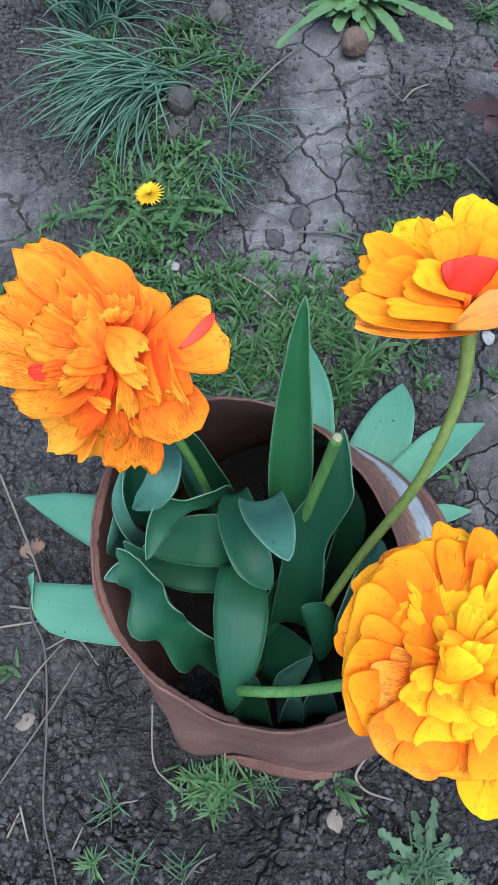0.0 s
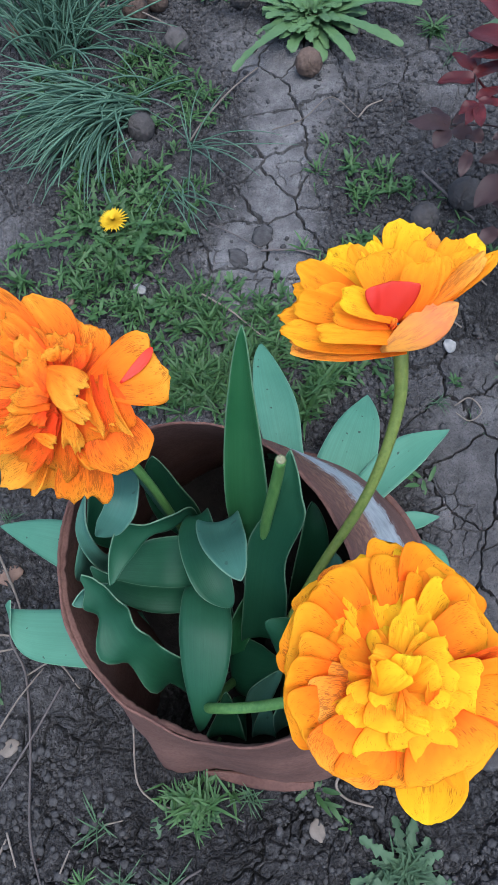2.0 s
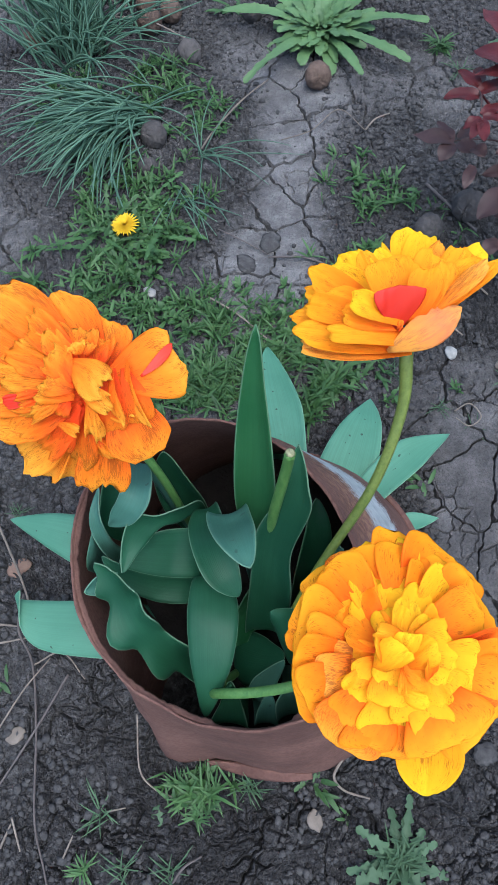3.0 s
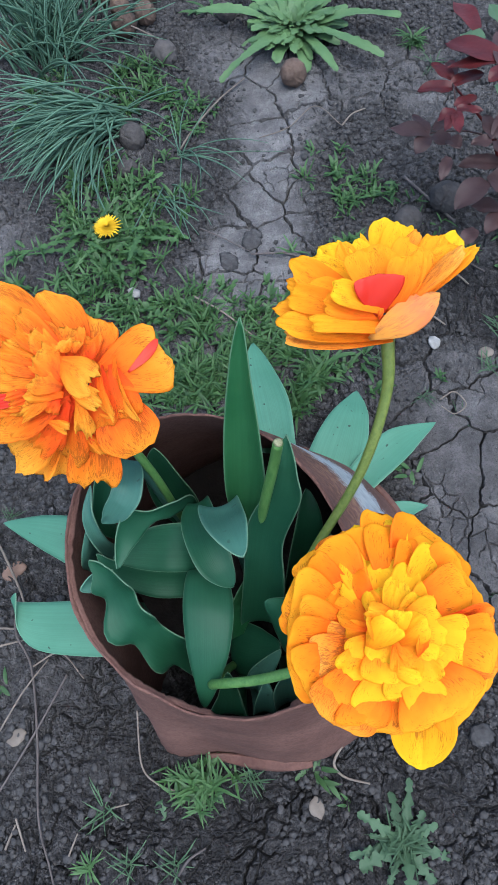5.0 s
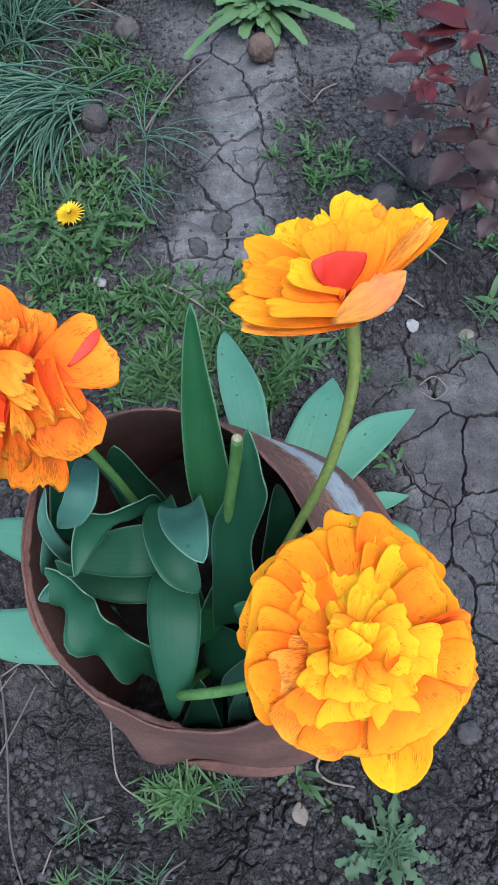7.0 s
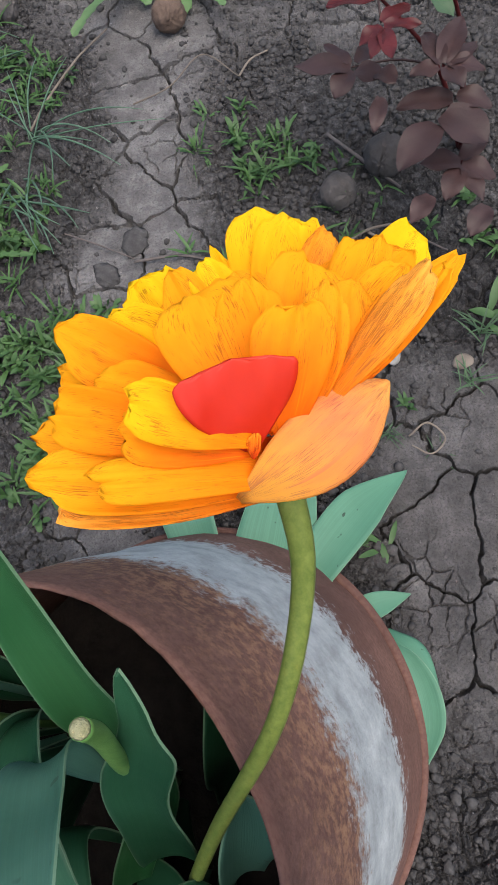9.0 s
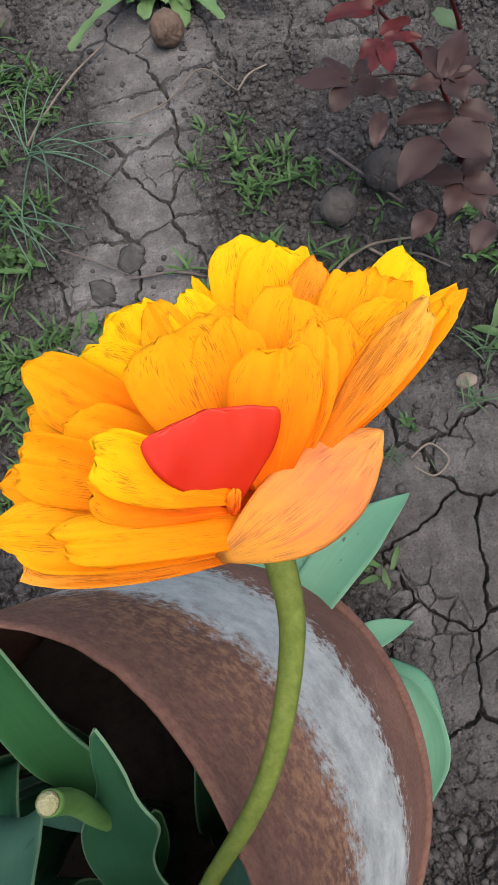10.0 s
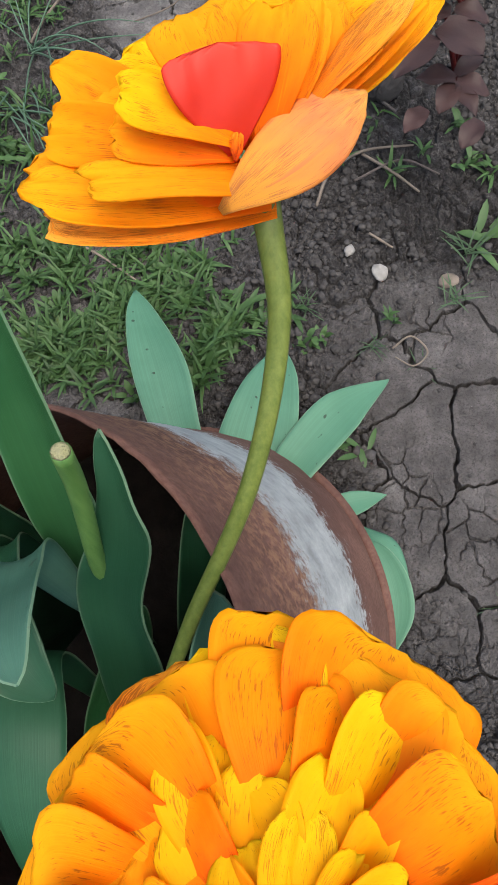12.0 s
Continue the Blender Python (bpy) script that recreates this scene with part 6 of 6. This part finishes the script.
    leaflet((0.330, 0.554, 0.09), 162, 0.031, 0.0105, PLUM)
    leaflet((0.330, 0.552, 0.09), -35, 0.028, 0.0111, PLUM)
    leaflet((0.328, 0.551, 0.09), -126, 0.033, 0.0097, PLUM)
    leaflet((0.332, 0.557, 0.09), 33, 0.032, 0.0084, PLUM)
    leaflet((0.331, 0.549, 0.09), -81, 0.032, 0.0076, PLUM)
    leaflet((0.299, 0.532, 0.09), -136, 0.030, 0.0088, PLUM)
    leaflet((0.335, 0.511, 0.09), -132, 0.028, 0.0095, PLUM)
    leaflet((0.389, 0.856, 0.05), 121, 0.037, 0.0147, WEED_GREY)
    leaflet((0.425, 0.882, 0.05), 109, 0.038, 0.0141, WEED_GREY)
    leaflet((0.389, 0.778, 0.05), -54, 0.027, 0.0104, WEED_GREY)
    leaflet((0.453, 0.891, 0.05), 115, 0.031, 0.0124, WEED_GREY)


rose_shoot()


# ---- twigs, dry stems, stones ----
def twig(pts, radius, mat, label, name="twig", category="twig"):
    c = [(x, y, at_ground(x, y) + radius * 0.9 + dz + 0.0025) for x, y, dz in pts]
    thing(name, tube(name, c, [radius, radius, radius * 0.7], 10 * len(c), 6), mat, label, category, "twigs and dry stems", at=c[0])


twig([(-0.214, 0.215, 0.004), (-0.213, 0.179, 0.006), (-0.199, 0.1454, 0.004), (-0.1925, 0.084, 0.002), (-0.189, 0.014, 0.002), (-0.1785, -0.026, 0.0), (-0.17, -0.06, 0.0)], 0.0012, BARK, "long thin grey vine stem lying on soil", "vine_stem")
twig([(-0.199, 0.1454, 0.002), (-0.17, 0.155, 0.004), (-0.15, 0.130, 0.0)], 0.0009, STRAW, "thin dry stem on dark soil")
twig([(-0.26, 0.32, 0.004), (-0.215, 0.225, 0.004), (-0.205, 0.19, 0.002)], 0.0013, STRAW, "thin dry stem on dark soil")
twig([(-0.26, 0.165, 0.003), (-0.20, 0.172, 0.003)], 0.0012, STRAW, "thin dry stem on dark soil")
twig([(-0.165, 0.135, 0.002), (-0.195, 0.085, 0.002), (-0.24, 0.02, 0.002)], 0.0011, BARK, "thin dry stem on dark soil")
twig([(-0.0932, 0.095, 0.02), (-0.094, 0.0498, 0.004), (-0.081, 0.0324, 0.001), (-0.065, 0.025, 0.0)], 0.0009, STRAW, "pale dry root hanging beside the bucket")
twig([(0.0898, 0.0491, 0.004), (0.0798, 0.0339, 0.002), (0.088, 0.022, 0.001), (0.1093, 0.0149, 0.0)], 0.0013, STRAW, "curved dry stem on crumbly soil")
twig([(-0.236, 0.186, 0.003), (-0.216, 0.183, 0.003)], 0.0013, STRAW, "short pale dry stem on dark soil")
twig([(-0.231, 0.086, 0.002), (-0.206, 0.122, 0.004), (-0.183, 0.151, 0.002)], 0.0009, STRAW, "thin dry stem on dark soil")
twig([(-0.219, -0.008, 0.001), (-0.210, 0.011, 0.002)], 0.0012, STRAW, "short pale dry stem on crumbly soil")
twig([(-0.210, 0.016, 0.002), (-0.200, -0.011, 0.001)], 0.0010, STRAW, "short pale dry stem on crumbly soil")
twig([(-0.162, -0.018, 0.001), (-0.154, -0.001, 0.001)], 0.0009, STRAW, "short dry stem on crumbly soil")
twig([(-0.066, -0.041, 0.001), (-0.055, -0.029, 0.003), (-0.040, -0.022, 0.002)], 0.0012, BARK, "bent dry stem beside a small weed")
twig([(-0.124, 0.016, 0.004), (-0.108, 0.018, 0.002)], 0.0008, STRAW, "thin dry stem on crumbly soil")
twig([(0.147, 0.045, 0.002), (0.185, 0.075, 0.001)], 0.0013, BARK, "short dry stem on crumbly soil")
twig([(-0.0168, 0.7882, 0.004), (0.004, 0.823, 0.006), (0.0425, 0.8643, 0.003), (0.08, 0.90, 0.002)], 0.0014, STRAW, "thin dry stem leading to a leaf tip")
twig([(-0.0121, 0.5466, 0.004), (0.02, 0.52, 0.005), (0.0549, 0.4817, 0.003)], 0.0012, STRAW, "thin dry stem across the weeds")
twig([(0.2631, 0.6892, 0.004), (0.290, 0.645, 0.005), (0.3094, 0.6097, 0.003)], 0.0018, BARK, "dry twig beside the walnuts")
twig([(0.2173, 0.5291, 0.002), (0.235, 0.556, 0.006), (0.2696, 0.5741, 0.006), (0.3166, 0.5724, 0.003)], 0.0016, STRAW, "bent dry stem on soil")
twig([(0.2696, 0.5741, 0.003), (0.29, 0.545, 0.004), (0.3071, 0.52, 0.001)], 0.0014, STRAW, "short dry stem on soil")
twig([(0.255, 0.545, 0.003), (0.300, 0.556, 0.004), (0.33, 0.535, 0.001)], 0.0012, BARK, "short dry stem on soil")
twig([(0.254, 0.4888, 0.002), (0.270, 0.470, 0.002)], 0.0012, STRAW, "short dry stem on soil")
twig([(-0.165, 1.06, 0.010), (-0.09, 1.03, 0.020), (-0.02, 0.985, 0.006)], 0.0012, STRAW, "thin dry stem over the walnuts")
twig([(-0.175, 0.99, 0.004), (-0.15, 1.04, 0.006), (-0.12, 1.09, 0.004)], 0.0015, STRAW, "pale dry stem beside walnuts")
twig([(0.06, 0.60, 0.002), (0.10, 0.595, 0.002), (0.125, 0.585, 0.001)], 0.0014, BARK, "short dark twig on crust")
twig([(0.0, 0.655, 0.002), (0.03, 0.63, 0.003), (0.06, 0.605, 0.001)], 0.0008, BARK, "thin dark stem on crust")
twig([(0.20, 0.79, 0.002), (0.215, 0.805, 0.003), (0.235, 0.815, 0.001)], 0.0012, STRAW, "short dry stem on crumbly soil")
twig([(0.09, 0.79, 0.002), (0.13, 0.80, 0.004), (0.17, 0.83, 0.004), (0.20, 0.79, 0.002)], 0.0008, STRAW, "thin looping dry stem on soil")
twig([(0.245, 0.378, 0.002), (0.262, 0.385, 0.003), (0.272, 0.370, 0.002), (0.258, 0.360, 0.002), (0.245, 0.370, 0.002)], 0.0009, STRAW, "small curl of dry root on crust")


def stone(x, y, size, mat, label, seed, name="pebble", flat=0.6):
    me = bpy.data.meshes.new(name)
    bm = bmesh.new()
    bmesh.ops.create_icosphere(bm, subdivisions=3, radius=1)
    for v in bm.verts:
        v.co *= 1 + 0.3 * noise.noise(v.co * 1.3 + Vector((seed, 2, 0))) + (0.1 if mat is not CLOD else 0.35) * noise.noise(v.co * 3 + Vector((0, seed, 0))) + (0.0 if mat is not CLOD else 0.16) * noise.noise(v.co * 8)
        v.co = Vector((v.co.x * size, v.co.y * size * 0.75, v.co.z * size * flat))
    bm.to_mesh(me)
    bm.free()
    me.polygons.foreach_set("use_smooth", np.ones(len(me.polygons), bool))
    ob = thing(name, me, mat, label, "stone", "stones on the soil")
    ob.matrix_basis = pose(x, y, at_ground(x, y) + size * flat * 0.55, 0, 0, seed * 47)


stone(0.2535, 0.4498, 0.0085, STONE, "small whitish stone on cracked soil", 2)
stone(-0.0864, 0.569, 0.0085, STONE, "small whitish stone among weeds", 3)
stone(0.2341, 0.4767, 0.0055, STONE, "tiny whitish stone on cracked soil", 5)
stone(0.060, 0.000, 0.0085, STRAW, "flat pale wood chip on soil", 6, "wood_chip", 0.25)
stone(-0.214, 0.083, 0.0100, STRAW, "pale curled dry leaf on dark soil", 16, "dry_leaf", 0.2)
stone(-0.079, 0.011, 0.0085, WEED_GREY, "grey-green withered leaf on crumbly soil", 17, "withered_leaf", 0.15)
stone(0.3077, 0.4305, 0.009, STRAW, "flat pale wood chip on soil", 8, "wood_chip", 0.3)
stone(0.2149, 0.045, 0.012, CLOD, "large hard clod of soil", 4, "soil_clod", 0.5)
stone(0.0636, 0.6257, 0.016, CLOD, "large hard clod of crusted soil", 9, "soil_clod", 0.18)
stone(0.033, 0.5967, 0.014, CLOD, "large hard clod of crusted soil", 10, "soil_clod", 0.18)
stone(-0.225, 0.245, 0.013, DEAD, "brown crumpled dead leaf on soil", 12, "dead_leaf", 0.25)
stone(-0.285, 0.835, 0.010, ROSETTE, "pale green fallen leaf among grass", 13, "fallen_leaf", 0.12)
stone(-0.17, 0.565, 0.007, DEAD, "small brown husk on soil", 14, "husk", 0.6)


def crumbs():
    """Loose crumbs of soil, past counting."""
    rng = np.random.default_rng(40)
    bm = bmesh.new()
    bmesh.ops.create_icosphere(bm, subdivisions=1, radius=1)
    base = np.array([v.co for v in bm.verts])
    tri = np.array([[v.index for v in f.verts] for f in bm.faces])
    bm.free()
    n = 62000
    x, y = rng.uniform(-0.36, 0.52, n), rng.uniform(-0.12, 1.2, n)
    z, crust = ground_height(x, y)
    keep = (rng.random(n) > 0.10 + crust * 0.88) & ((x - 0.045) ** 2 + (y - 0.205) ** 2 > 0.14 ** 2) & (value_noise(x * 16, y * 16, 77) > 0.35)
    x, y, z = x[keep], y[keep], z[keep]
    n = len(x)
    size = 0.0009 + 0.0036 * rng.random(n) ** 2.8
    shape = rng.uniform(0.7, 1.2, (n, 1, 3)) * (1, 1, 0.62) * (1 + rng.uniform(-0.34, 0.34, (n, len(base), 1)))
    verts = base[None] * shape * size[:, None, None] + np.stack([x, y, z + size * 0.25], 1)[:, None]
    faces = (tri[None] + (np.arange(n) * len(base))[:, None, None]).reshape(-1, 3)
    me = smooth_mesh("soil_crumbs", verts.reshape(-1, 3).tolist(), faces.tolist())
    thing("soil_crumbs", me, CLOD, "loose grey-brown crumbs of dry soil", "soil", kind="stuff")


crumbs()
